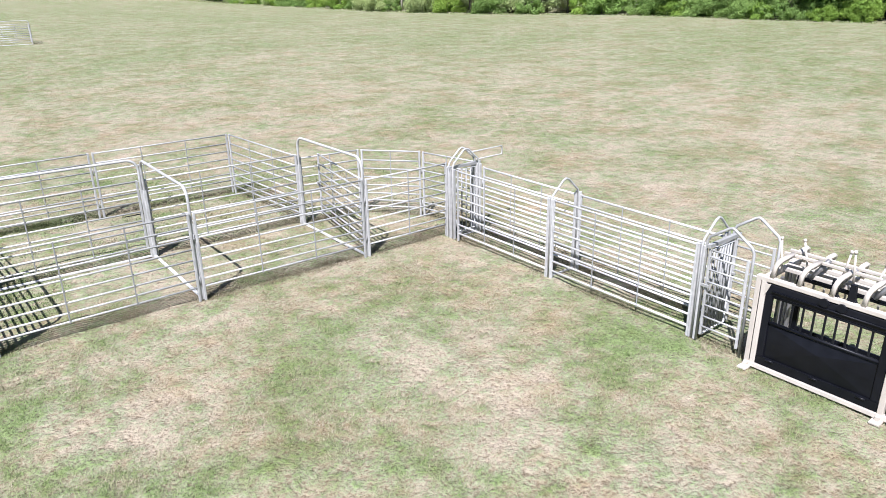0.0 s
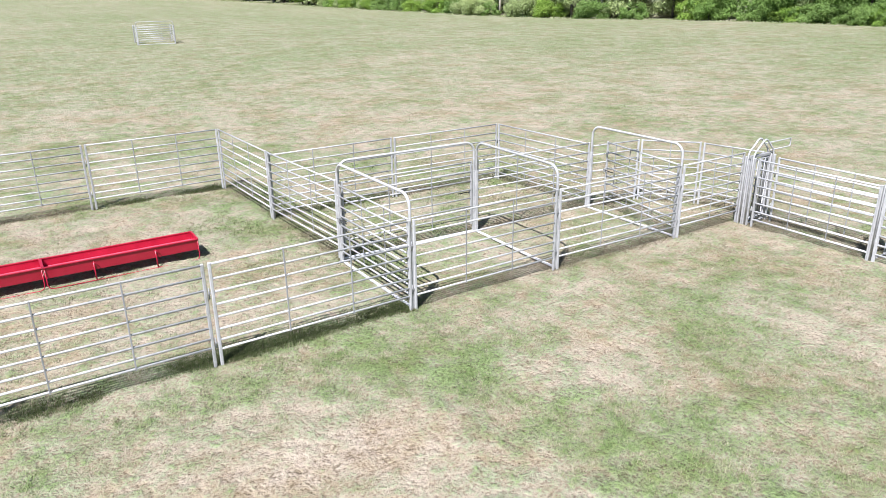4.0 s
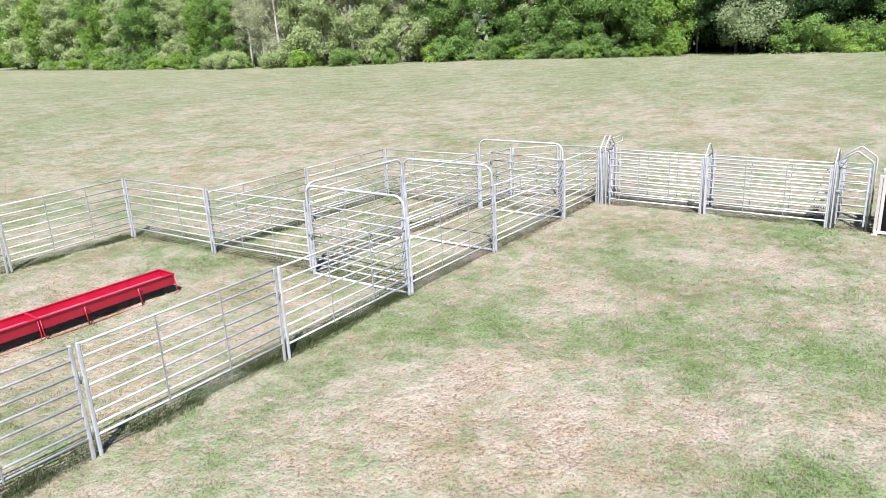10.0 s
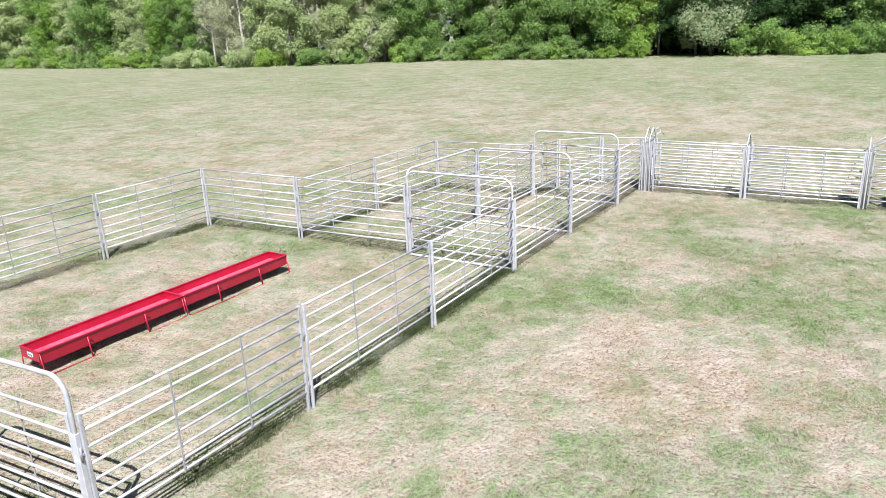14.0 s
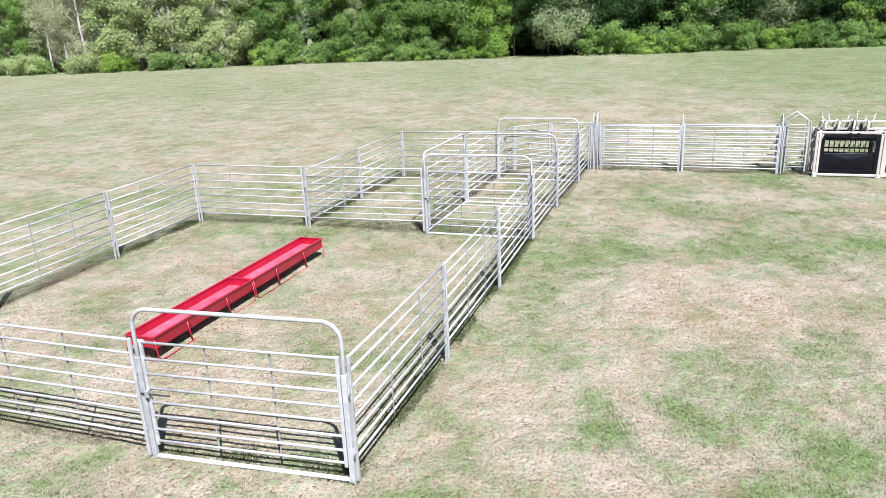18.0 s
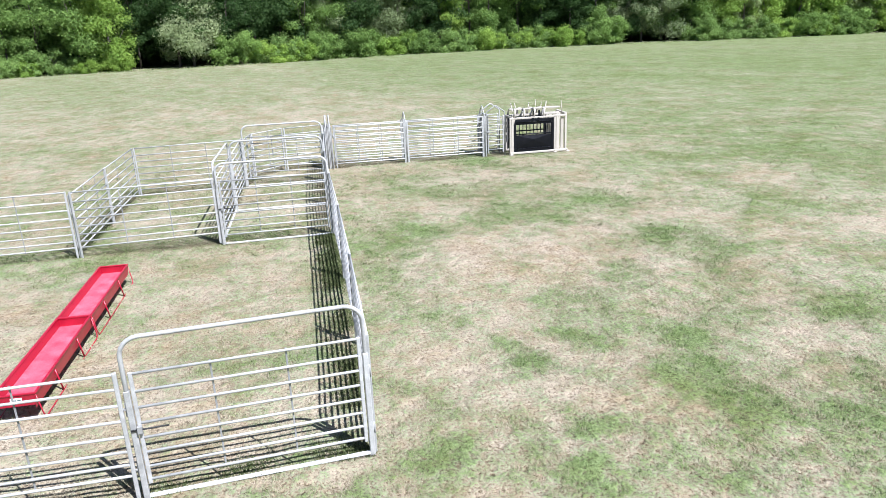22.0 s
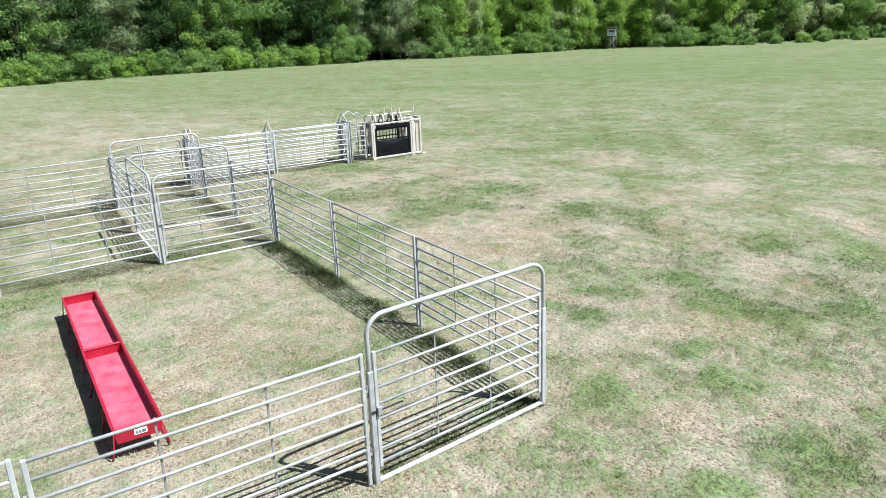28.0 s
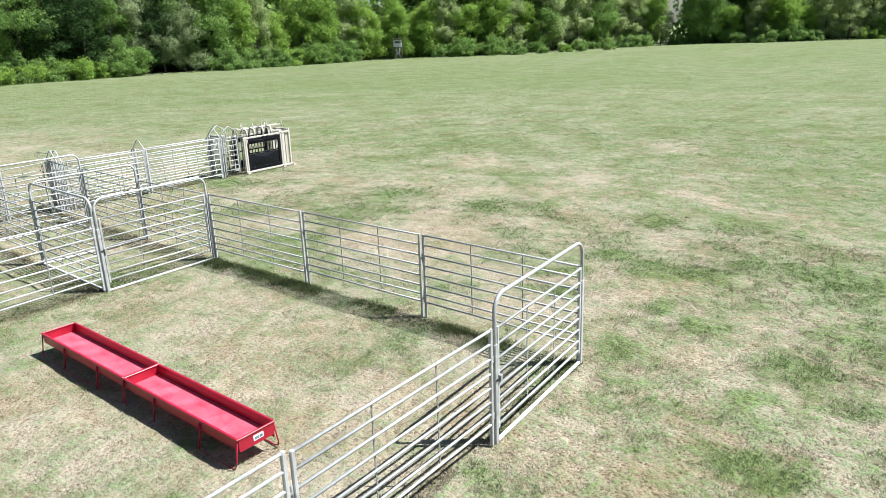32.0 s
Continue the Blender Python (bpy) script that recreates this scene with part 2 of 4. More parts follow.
def tube(pts, r, n=8):
    return sweep(bmesh.new(), pts, r, n)


def slab(bm, lo, hi, c=0.004):
    """A box from corner lo to corner hi with its edges chamfered by c."""
    made = bmesh.ops.create_cube(bm, size=1.0)["verts"]
    for v in made:
        v.co = Vector([lo[i] + (hi[i] - lo[i]) * (v.co[i] + 0.5) for i in range(3)])
    if c:
        edges = list({e for v in made for e in v.link_edges})
        bmesh.ops.bevel(bm, geom=edges, offset=c, segments=1, affect='EDGES')
    return bm


def box(lo, hi, c=0.004):
    return slab(bmesh.new(), lo, hi, c)


def prism(bm, outline, axis, a, b):
    """The flat outline [(u, v)...] pushed from a to b along an axis (0, 1 or 2)."""
    def at(u, v, w):
        p = [u, v]
        p.insert(axis, w)
        return bm.verts.new(p)
    lo = [at(u, v, a) for u, v in outline]
    hi = [at(u, v, b) for u, v in outline]
    n = len(outline)
    for i in range(n):
        bm.faces.new((lo[i], lo[(i + 1) % n], hi[(i + 1) % n], hi[i]))
    bm.faces.new(lo[::-1])
    bm.faces.new(hi)
    bmesh.ops.recalc_face_normals(bm, faces=bm.faces[:])
    return bm


def arc(cx, cz, r, a0, a1, n=5):
    return [(cx + r * math.cos(radians(a0 + (a1 - a0) * i / n)), cz + r * math.sin(radians(a0 + (a1 - a0) * i / n)))
            for i in range(n + 1)]


def smooth01(v):
    v = np.clip(v, 0, 1)
    return v * v * (3 - 2 * v)


def ground_z(x, y):
    return 0.08 * smooth01((np.asarray(y, float) - 13.0) / 8.0)


def value_noise(x, y, seed):
    """Smooth lattice noise, 0 to 1, one cell a unit."""
    xi, yi = np.floor(x).astype(np.int64), np.floor(y).astype(np.int64)
    fx, fy = smooth01(x - xi), smooth01(y - yi)

    def h(i, j):
        k = (i * 374761393 + j * 668265263 + seed * 974634777) & 0x7FFFFFFF
        k = ((k ^ (k >> 13)) * 1274126177) & 0x7FFFFFFF
        return ((k ^ (k >> 16)) & 0xFFFF) / 65535.0
    return ((h(xi, yi) * (1 - fx) + h(xi + 1, yi) * fx) * (1 - fy)
            + (h(xi, yi + 1) * (1 - fx) + h(xi + 1, yi + 1) * fx) * fy)


# green swards and dry spots: x, y, radius, by how much
SWARDS = [(19.9, 19.0, 2.6, .3), (9.1, 7.3, .8, .5), (9.3, 5.9, .8, .5), (7.1, 5.1, .8, .5), (-0.7, 11.2, 1.2, .6), (0.2, 10.4, .8, .45), (1.7, 10.5, .7, .4), (3.5, 8.3, .9, .35),
          (2.1, 7.0, .8, .4), (0.2, 8.3, 1.0, .35), (4.4, 8.9, .9, .35), (-0.3, 6.2, 1.1, .4), (-1.8, 4.7, .7, .4), (1.6, 4.3, 1.2, .35), (-0.5, 19.2, 1.0, .3),
          (1.3, 6.6, .9, .3), (1.4, 4.9, 1.0, .3), (3.6, 0.2, 1.5, .3), (4.6, -7.0, 2.5, .3), (38.0, -49.0, 4.0, .3), (19.6, -36.0, 2.5, .25)]
TUFTS = [(-8.0, 9.9, .5, .55), (-8.0, 8.6, .5, .45), (-8.2, 7.2, .5, .45), (-10.9, 7.5, .55, .45), (-4.3, 6.7, .7, .4), (-4.0, 3.8, 1.0, .4), (-1.1, 0.2, 2.0, .3),
         (-12.0, 9.7, .45, .85), (-11.0, 11.8, .5, .7), (-10.6, 9.4, .5, .65), (-13.2, 12.1, .35, .8), (-13.5, 14.4, .6, .7), (-13.6, 10.7, .6, .65), (-14.2, 11.7, .4, .6),
         (-10.7, 16.5, .5, .5), (-9.9, 7.8, .7, .5), (-13.5, 5.9, .9, .6), (-15.0, 9.0, 1.0, .5), (-6.6, 8.6, .7, .3),
         (-2.4, 4.5, 1.0, .4), (-8.0, 3.4, .8, .35), (-10.2, 2.6, .9, .4), (-8.5, 7.2, .6, .3)]
DRY = [(6.8, 6.7, .9, .35), (8.4, 4.1, .8, .3), (17.3, 15.3, 1.5, .2), (53.0, 38.0, 4.0, .3), (3.0, 9.4, .7, .4), (2.7, 7.8, .6, .35), (-1.5, 9.2, .6, .4),
       (-2.9, 7.4, .85, .38), (-2.5, 9.7, .8, .35), (-1.5, 5.5, .6, .4), (2.3, 5.8, .7, .35), (-8.6, 11.4, .7, .4), (-3.5, 9.5, .9, .4), (-5.0, 3.4, .6, .35)]
BALD = [(-7.3, 12.2, .7, .35), (-9.1, 5.1, .8, .35), (-9.6, 10.6, .6, .35), (2.7, -2.4, 1.2, .4), (-3.2, -0.4, 1.4, .4), (15.9, -14.5, 2.2, .35), (-3.3, -9.6, 2.2, .35),
        (-8.6, 5.1, .7, .3), (-12.4, 11.3, .5, .6), (-10.8, 13.3, .5, .5), (-11.8, 14.3, .7, .4), (-12.9, 13.6, .4, .4), (-6.9, -0.1, .5, .6), (-7.7, -0.2, .4, .6), (-8.4, -0.15, .4, .6), (-9.1, 0.0, .45, .6),
        (-9.9, 0.35, .45, .6), (-10.7, 0.65, .45, .6), (-11.4, 0.95, .5, .6)]


def greenness(x, y):
    x, y = np.asarray(x, float), np.asarray(y, float)
    wx = x + 1.2 * (value_noise(x / 2.3, y / 2.3, 11) - 0.5) + 0.5 * (value_noise(x / 0.7, y / 0.7, 12) - 0.5)
    wy = y + 1.2 * (value_noise(x / 2.3, y / 2.3, 13) - 0.5) + 0.5 * (value_noise(x / 0.7, y / 0.7, 14) - 0.5)
    g = (0.485 + 0.14 * (value_noise(wx / 9, wy / 9, 1) - 0.5) + 0.20 * (value_noise(wx / 3.3, wy / 3.3, 2) - 0.5)
         + 0.22 * (value_noise(wx / 1.3, wy / 1.3, 3) - 0.5) + 0.24 * (value_noise(wx / 0.55, wy / 0.55, 4) - 0.5))
    for px, py, r, a in SWARDS:
        g = g + 0.66 * a * np.exp(-(((wx - px) ** 2 + (wy - py) ** 2) / (r * r)))
    for px, py, r, a in TUFTS:   # tufts end more sharply
        g = g + 0.8 * a * np.exp(-(((wx - px) ** 2 + (wy - py) ** 2) / (r * r)) ** 2)
    for px, py, r, a in DRY + BALD:
        g = g - 0.64 * a * np.exp(-(((wx - px) ** 2 + (wy - py) ** 2) / (r * r)))
    far = np.hypot(x - 0, y - 10)
    calm = 0.5 + (g - 0.5) * (1 - 0.55 * smooth01((far - 16) / 40))
    pen = smooth01((x + 11) / 1.5) * smooth01((0.5 - x) / 1.5) * smooth01((y - 12.5) / 1.5) * smooth01((23.5 - y) / 1.5)
    streak = 0.22 * (value_noise((x + 0.5 * y) / 26, (y - 0.5 * x) / 3.5, 41) - 0.5) * smooth01((far - 20) / 30)
    return calm + streak - 0.13 * pen + 0.16 * smooth01((far - 20) / 45) + 0.08 * smooth01((-8 - x) / 4) * smooth01((12 - y) / 4) + 0.26 * smooth01((6 - y + 0.15 * x) / 15)


def wildness(x, y):
    """How uneven the turf is: tufted round the pens, smoother far out in the field."""
    far = np.hypot(np.asarray(x, float), np.asarray(y, float) - 10)
    return 1.0 - 0.05 * smooth01((far - 14) / 45) + 0.35 * smooth01((-9 - np.asarray(x, float)) / 3)


def raw_mesh(name, verts, faces, material, attribute=None, smooth=False):
    """A mesh from numpy arrays: verts (n, 3), faces (m, k)."""
    me = bpy.data.meshes.new(name)
    me.vertices.add(len(verts))
    me.vertices.foreach_set("co", np.ascontiguousarray(verts, dtype=np.float32).ravel())
    k = faces.shape[1]
    me.loops.add(faces.size)
    me.loops.foreach_set("vertex_index", np.ascontiguousarray(faces, dtype=np.int32).ravel())
    me.polygons.add(len(faces))
    me.polygons.foreach_set("loop_start", np.arange(0, faces.size, k, dtype=np.int32))
    if smooth:
        me.polygons.foreach_set("use_smooth", np.ones(len(faces), dtype=bool))
    if attribute is not None:
        at = me.attributes.new("green", 'FLOAT', 'POINT')
        at.data.foreach_set("value", np.ascontiguousarray(attribute, dtype=np.float32))
    me.update(calc_edges=True)
    me.validate()
    me.materials.append(material)
    return me


# ---------------------------------------------------------------- ground
def axis_steps(lo, hi, step, far):
    core = list(np.arange(lo, hi + step / 2, step))
    out, s, v = [], step, hi
    while v < far:
        s *= 1.13
        v += s
        out.append(v)
    back, s, v = [], step, lo
    while v > -far:
        s *= 1.13
        v -= s
        back.append(v)
    return np.array(back[::-1] + core + out)


gx, gy = axis_steps(-22, 16, 0.12, 1500), axis_steps(-4, 30, 0.12, 1500)
GX, GY = np.meshgrid(gx, gy, indexing="ij")
near = np.exp(-((np.maximum(np.abs(GX) - 40, 0) + np.maximum(np.abs(GY - 15) - 40, 0)) / 30.0))
GZ = ground_z(GX, GY) + (0.05 * (value_noise(GX / 0.9, GY / 0.9, 21) - 0.5) + 0.035 * (value_noise(GX / 0.33, GY / 0.33, 22) - 0.5)) * near
nx, ny = len(gx), len(gy)
idx = np.arange(nx * ny).reshape(nx, ny)
quads = np.stack([idx[:-1, :-1], idx[1:, :-1], idx[1:, 1:], idx[:-1, 1:]], axis=-1).reshape(-1, 4)
ground = new("ground", raw_mesh("ground", np.stack([GX, GY, GZ], -1).reshape(-1, 3), quads, TURF,
                                greenness(GX, GY).ravel(), smooth=True))
ground.data.attributes.new("wild", 'FLOAT', 'POINT').data.foreach_set("value", wildness(GX, GY).ravel().astype(np.float32))
tagged(ground, "mown pasture with green swards and dry tan patches", "ground", kind="structure")


def grass(name, count, x0, x1, y0, y1, blades, length, spread, seed, lowest, lean_range, width, label, rim_width=2.0):
    """Clumps of leaning blades, thicker where the sward is green."""
    rng = np.random.default_rng(seed)
    px, py = rng.uniform(x0, x1, count), rng.uniform(y0, y1, count)
    g = greenness(px, py)
    thick = value_noise(px / 0.22, py / 0.22, 31) * 0.6 + value_noise(px / 0.8, py / 0.8, 32) * 0.4
    keep = rng.uniform(0, 1, count) < np.clip((g - lowest) * 2.4 + (thick - 0.5) * 1.8 + 0.5, 0.02, 1)
    # thins out towards the rim of its patch
    rim = np.minimum(np.minimum(px - x0, x1 - px), np.minimum(py - y0, y1 - py))
    keep &= rng.uniform(0, 1, count) < smooth01(rim / rim_width)
    px, py, g, thick = px[keep], py[keep], g[keep], thick[keep]
    n = len(px)
    k = n * blades
    bx = np.repeat(px, blades) + rng.normal(0, spread, k)
    by = np.repeat(py, blades) + rng.normal(0, spread, k)
    bg = np.repeat(g + rng.normal(0, 0.10, n), blades) + rng.normal(0.03, 0.08, k)
    a = rng.uniform(0, 2 * np.pi, k)
    ln = rng.uniform(0.5, 1.2, k) * length * np.repeat(0.6 + 0.7 * thick, blades)
    lean = rng.uniform(lean_range[0], lean_range[1], k)
    w = rng.uniform(0.6, 1.4, k) * width
    lift = rng.uniform(0, 0.5, k) * ln
    bz = ground_z(bx, by) - 0.004
    out, rise = ln * np.sin(lean), ln * np.cos(lean)
    tip = np.stack([bx + np.cos(a) * out, by + np.sin(a) * out, bz + lift + rise + 0.008], -1)
    twist = rng.uniform(-1, 1, k) * w
    l = np.stack([bx - np.sin(a) * w, by + np.cos(a) * w, bz + 0.3 * lift + twist], -1)
    r = np.stack([bx + np.sin(a) * w, by - np.cos(a) * w, bz + 0.3 * lift - twist], -1)
    verts = np.stack([l, r, tip], 1).reshape(-1, 3)
    ob = new(name, raw_mesh(name, verts, np.arange(len(verts)).reshape(-1, 3), BLADES, np.repeat(bg, 3)))
    return tagged(ob, label, "grass", kind="stuff")


grass("grass", 90000, -19, 13, 2, 24, 8, 0.036, 0.04, 5, 0.22, (0.8, 1.5), 0.0035, "short mown grass, partly dry and partly green")
grass("grass", 50000, -30, 22, -14, 34, 6, 0.05, 0.045, 7, 0.45, (0.9, 1.5), 0.004, "short mown grass of the wider field")
grass("grass", 60000, -19, 13, 2, 24, 14, 0.044, 0.035, 6, 0.62, (0.4, 1.4), 0.0048, "leafy green tufts of grass in the swards")


def tussocks(count, x0, x1, y0, y1, seed, label):
    """Low clumps of coarser grass scattered over the open field."""
    rng = np.random.default_rng(seed)
    px, py = rng.uniform(x0, x1, count), rng.uniform(y0, y1, count)
    clump = value_noise(px / 1.1, py / 1.1, 71) * 0.6 + value_noise(px / 4.0, py / 4.0, 72) * 0.4
    outside = (px < -26) | (px > 18) | (py < -9) | (py > 30)
    keep = outside & (rng.uniform(0, 1, count) < np.clip((clump - 0.36) * 3.0, 0.05, 1))
    px, py = px[keep], py[keep]
    k = len(px) * 4
    bx, by = np.repeat(px, 4) + rng.normal(0, 0.07, k), np.repeat(py, 4) + rng.normal(0, 0.07, k)
    a, ln, lean, w = rng.uniform(0, 6.283, k), rng.uniform(0.05, 0.12, k), rng.uniform(1.1, 1.5, k), rng.uniform(0.008, 0.022, k)
    bz = ground_z(bx, by) - 0.004
    tip = np.stack([bx + np.cos(a) * ln * np.sin(lean), by + np.sin(a) * ln * np.sin(lean), bz + ln * np.cos(lean)], -1)
    l = np.stack([bx - np.sin(a) * w, by + np.cos(a) * w, bz], -1)
    r = np.stack([bx + np.sin(a) * w, by - np.cos(a) * w, bz], -1)
    verts = np.stack([l, r, tip], 1).reshape(-1, 3)
    ob = new("grass", raw_mesh("grass", verts, np.arange(len(verts)).reshape(-1, 3), BLADES, np.repeat(greenness(bx, by) + rng.normal(0.05, 0.15, k), 3)))
    return tagged(ob, label, "grass", kind="stuff")


grass("grass", 30000, -26, 20, -24, 6, 8, 0.05, 0.06, 8, 0.50, (1.2, 1.52), 0.007, "leafy mown grass of the green field", 10.0)
tussocks(80000, -30, 80, -62, 30, 81, "coarse tufts of grass over the open field")
tussocks(45000, -40, 80, 28, 95, 82, "coarse tufts of grass over the far field")


# ---------------------------------------------------------------- woods
EDGE = [(84, 440), (83, 297), (75, 175), (73, 110), (77.5, 87), (88, 69), (90, 42), (91.5, 24), (99, 5), (101.5, -22), (99.5, -42), (95.5, -57), (92, -76),
        (89, -91), (81, -98), (72, -107), (66, -122), (60, -138), (50, -155), (28, -162), (4, -177), (-36, -192)]


def along_edge(step, back, jitter, rng):
    """Places along the edge of the wood, `back` metres inside it."""
    out, left = [], 0.0
    for (ax, ay), (bx, by) in zip(EDGE, EDGE[1:]):
        d = Vector((bx - ax, by - ay))
        ln = d.length
        d /= ln
        inside = Vector((-d.y, d.x))
        s = left
        while s < ln:
            p = Vector((ax, ay)) + d * (s + rng.uniform(-jitter, jitter)) + inside * (back + rng.uniform(-jitter, jitter))
            out.append(p)
            s += step
        left = s - ln
    return out


def leaf_cloud(name, lobes, count, size, material, seed, inner=0.3):
    """Three-cornered leaf sprays on, in and a little beyond the lobes [(centre, radii)...]."""
    rng = np.random.default_rng(seed)
    vol = np.array([r[0] * r[1] + r[1] * r[2] + r[0] * r[2] for _, r in lobes])
    pick = rng.choice(len(lobes), count, p=vol / vol.sum())
    c = np.array([l[0] for l in lobes])[pick]
    r = np.array([l[1] for l in lobes])[pick]
    n = rng.normal(0, 1, (count, 3))
    n /= np.linalg.norm(n, axis=1)[:, None]
    reach = np.where(rng.uniform(0, 1, (count, 1)) < 0.32, rng.uniform(0.8, 1.65, (count, 1)), rng.uniform(inner, 1.05, (count, 1)) ** 0.5)
    p = c + n * r * reach
    p[:, 2] = np.maximum(p[:, 2], 0.05)
    d = n * 0.75 + rng.normal(0, 0.55, (count, 3)) + np.array([0.0, 0.0, 0.4])
    d /= np.linalg.norm(d, axis=1)[:, None]
    u = np.cross(d, rng.normal(0, 1, (count, 3)))
    u /= np.linalg.norm(u, axis=1)[:, None]
    v = np.cross(d, u)
    s = size * rng.uniform(0.5, 1.4, (count, 1))
    verts = np.stack([p - u * s - v * s * 0.4, p + u * s - v * s * 0.4, p + v * s * 0.9], 1).reshape(-1, 3)
    return raw_mesh(name, verts, np.arange(count * 3).reshape(-1, 3), material)


def limb_mesh(name, height, radius, limbs, seed, bark=BARK):
    rng = np.random.default_rng(seed)
    bm = bmesh.new()
    pts = [(0, 0, -0.2)]
    for i in range(1, 6):
        pts.append((rng.normal(0, 0.12 * i / 2), rng.normal(0, 0.12 * i / 2), height * i / 5))
    sweep(bm, pts, [radius * (1 - 0.14 * i) for i in range(6)], 7)
    for k in range(limbs):
        z = height * rng.uniform(0.3, 0.9)
        i = min(4, int(z / height * 5))
        b = Vector(pts[i]).lerp(Vector(pts[i + 1]), z / height * 5 - i)
        a = rng.uniform(0, 6.28)
        ln = height * rng.uniform(0.15, 0.3)
        m = b + Vector((math.cos(a), math.sin(a), 0.7)) * ln * 0.5
        e = b + Vector((math.cos(a), math.sin(a), 1.0)) * ln
        sweep(bm, [b, m, e], [radius * 0.4, radius * 0.28, radius * 0.1], 5)
    me = bpy.data.meshes.new(name)
    bm.to_mesh(me)
    bm.free()
    me.materials.append(bark)
    return me


def tree_kind(material, height, spread, low, count, size, seed, lobes_n=48):
    """An uneven crown of many small lobes held out round the trunk."""
    rng = np.random.default_rng(seed)
    lobes = []
    for i in range(lobes_n):
        t = (i + rng.uniform(0, 1)) / lobes_n
        z = low + (height - low) * t
        wide = spread * (1 - 0.8 * abs(t - 0.35) ** 1.2)
        a = rng.uniform(0, 6.28)
        q = wide * rng.uniform(0.15, 0.95) ** 0.7
        s = spread * rng.uniform(0.12, 0.38)
        lobes.append(((math.cos(a) * q, math.sin(a) * q, z), (s * rng.uniform(0.8, 1.4), s * rng.uniform(0.8, 1.4), s * rng.uniform(0.6, 1.0))))
    crown = leaf_cloud("crown", lobes, int(count * 1.9), size * 0.72, LEAF[material], seed)
    return limb_mesh("trunk", height * 0.85, 0.13 + height * 0.006, 9, seed + 1, PALEBARK if material == "haze" else BARK), crown


def bush_kind(material, height, spread, count, size, seed):
    rng = np.random.default_rng(seed)
    lobes = []
    for i in range(38):
        a, q = rng.uniform(0, 6.28), spread * rng.uniform(0, 1.0) ** 0.6
        s = spread * rng.uniform(0.10, 0.32)
        z = height * rng.uniform(0.08, 0.92) * (1 - 0.4 * (q / spread) ** 2)
        lobes.append(((math.cos(a) * q, math.sin(a) * q, z), (s, s, s * rng.uniform(0.6, 1.0))))
    return limb_mesh("stem", height * 0.7, 0.05, 7, seed + 1), leaf_cloud("crown", lobes, int(count * 1.7), size * 0.76, LEAF[material], seed)


def plant(name, kind_meshes, p, turn, grow, label, category, group, trunk_name):
    ob = new(name)
    ob.matrix_world = pose(p.x, p.y, float(ground_z(p.x, p.y)), 0, 0, turn) @ Matrix.Diagonal((grow, grow, grow, 1))
    tagged(ob, label, category, group)
    for nm, me in zip((trunk_name, "crown"), kind_meshes):
        o = new(nm, me)
        o.parent = ob
    return ob


TREES = {
    "mid": [tree_kind("mid", 14, 3.9, 1.4, 10500, 0.19, 101), tree_kind("mid", 16, 4.4, 2.4, 11000, 0.20, 111)],
    "bright": [tree_kind("bright", 12, 3.6, 1.0, 9500, 0.19, 121), tree_kind("bright", 9, 3.2, 0.8, 8000, 0.18, 125), tree_kind("bright", 12, 3.6, 5.2, 7000, 0.19, 128)],
    "deep": [tree_kind("deep", 15, 3.9, 2.0, 8000, 0.21, 131)],
    "pale": [tree_kind("pale", 14, 3.8, 2.4, 10000, 0.18, 141), tree_kind("pale", 13, 5.0, 1.2, 13000, 0.18, 145)],
    "haze": [tree_kind("haze", 16, 3.0, 2.5, 4200, 0.17, 161), tree_kind("haze", 18, 3.4, 3.0, 4600, 0.17, 165)],
    "grey": [tree_kind("grey", 15, 3.4, 1.0, 8500, 0.19, 151), tree_kind("grey", 13, 3.0, 0.8, 7500, 0.19, 155)],
}
LABELS = {"mid": "broadleaf tree in full mid-green leaf at the wood's edge", "bright": "young tree with bright yellow-green leaves at the wood's edge",
          "deep": "deep-green tree inside the wood's edge, darkened to stand for canopy shade", "pale": "tall tree with pale whitish-green foliage",
          "haze": "tall half-bare tree with sparse tan-green leaves, paled for distance haze",
          "grey": "thin tree with sparse grey-green leaves, paled for distance haze"}
BUSHES = [bush_kind("bush", 3.4, 2.6, 5400, 0.135, 201), bush_kind("bush", 2.5, 2.2, 4600, 0.125, 211),
          bush_kind("bright", 3.0, 2.4, 5000, 0.13, 221), bush_kind("mid", 4.2, 2.6, 5600, 0.14, 231), bush_kind("grey", 3.4, 2.5, 5000, 0.14, 241)]

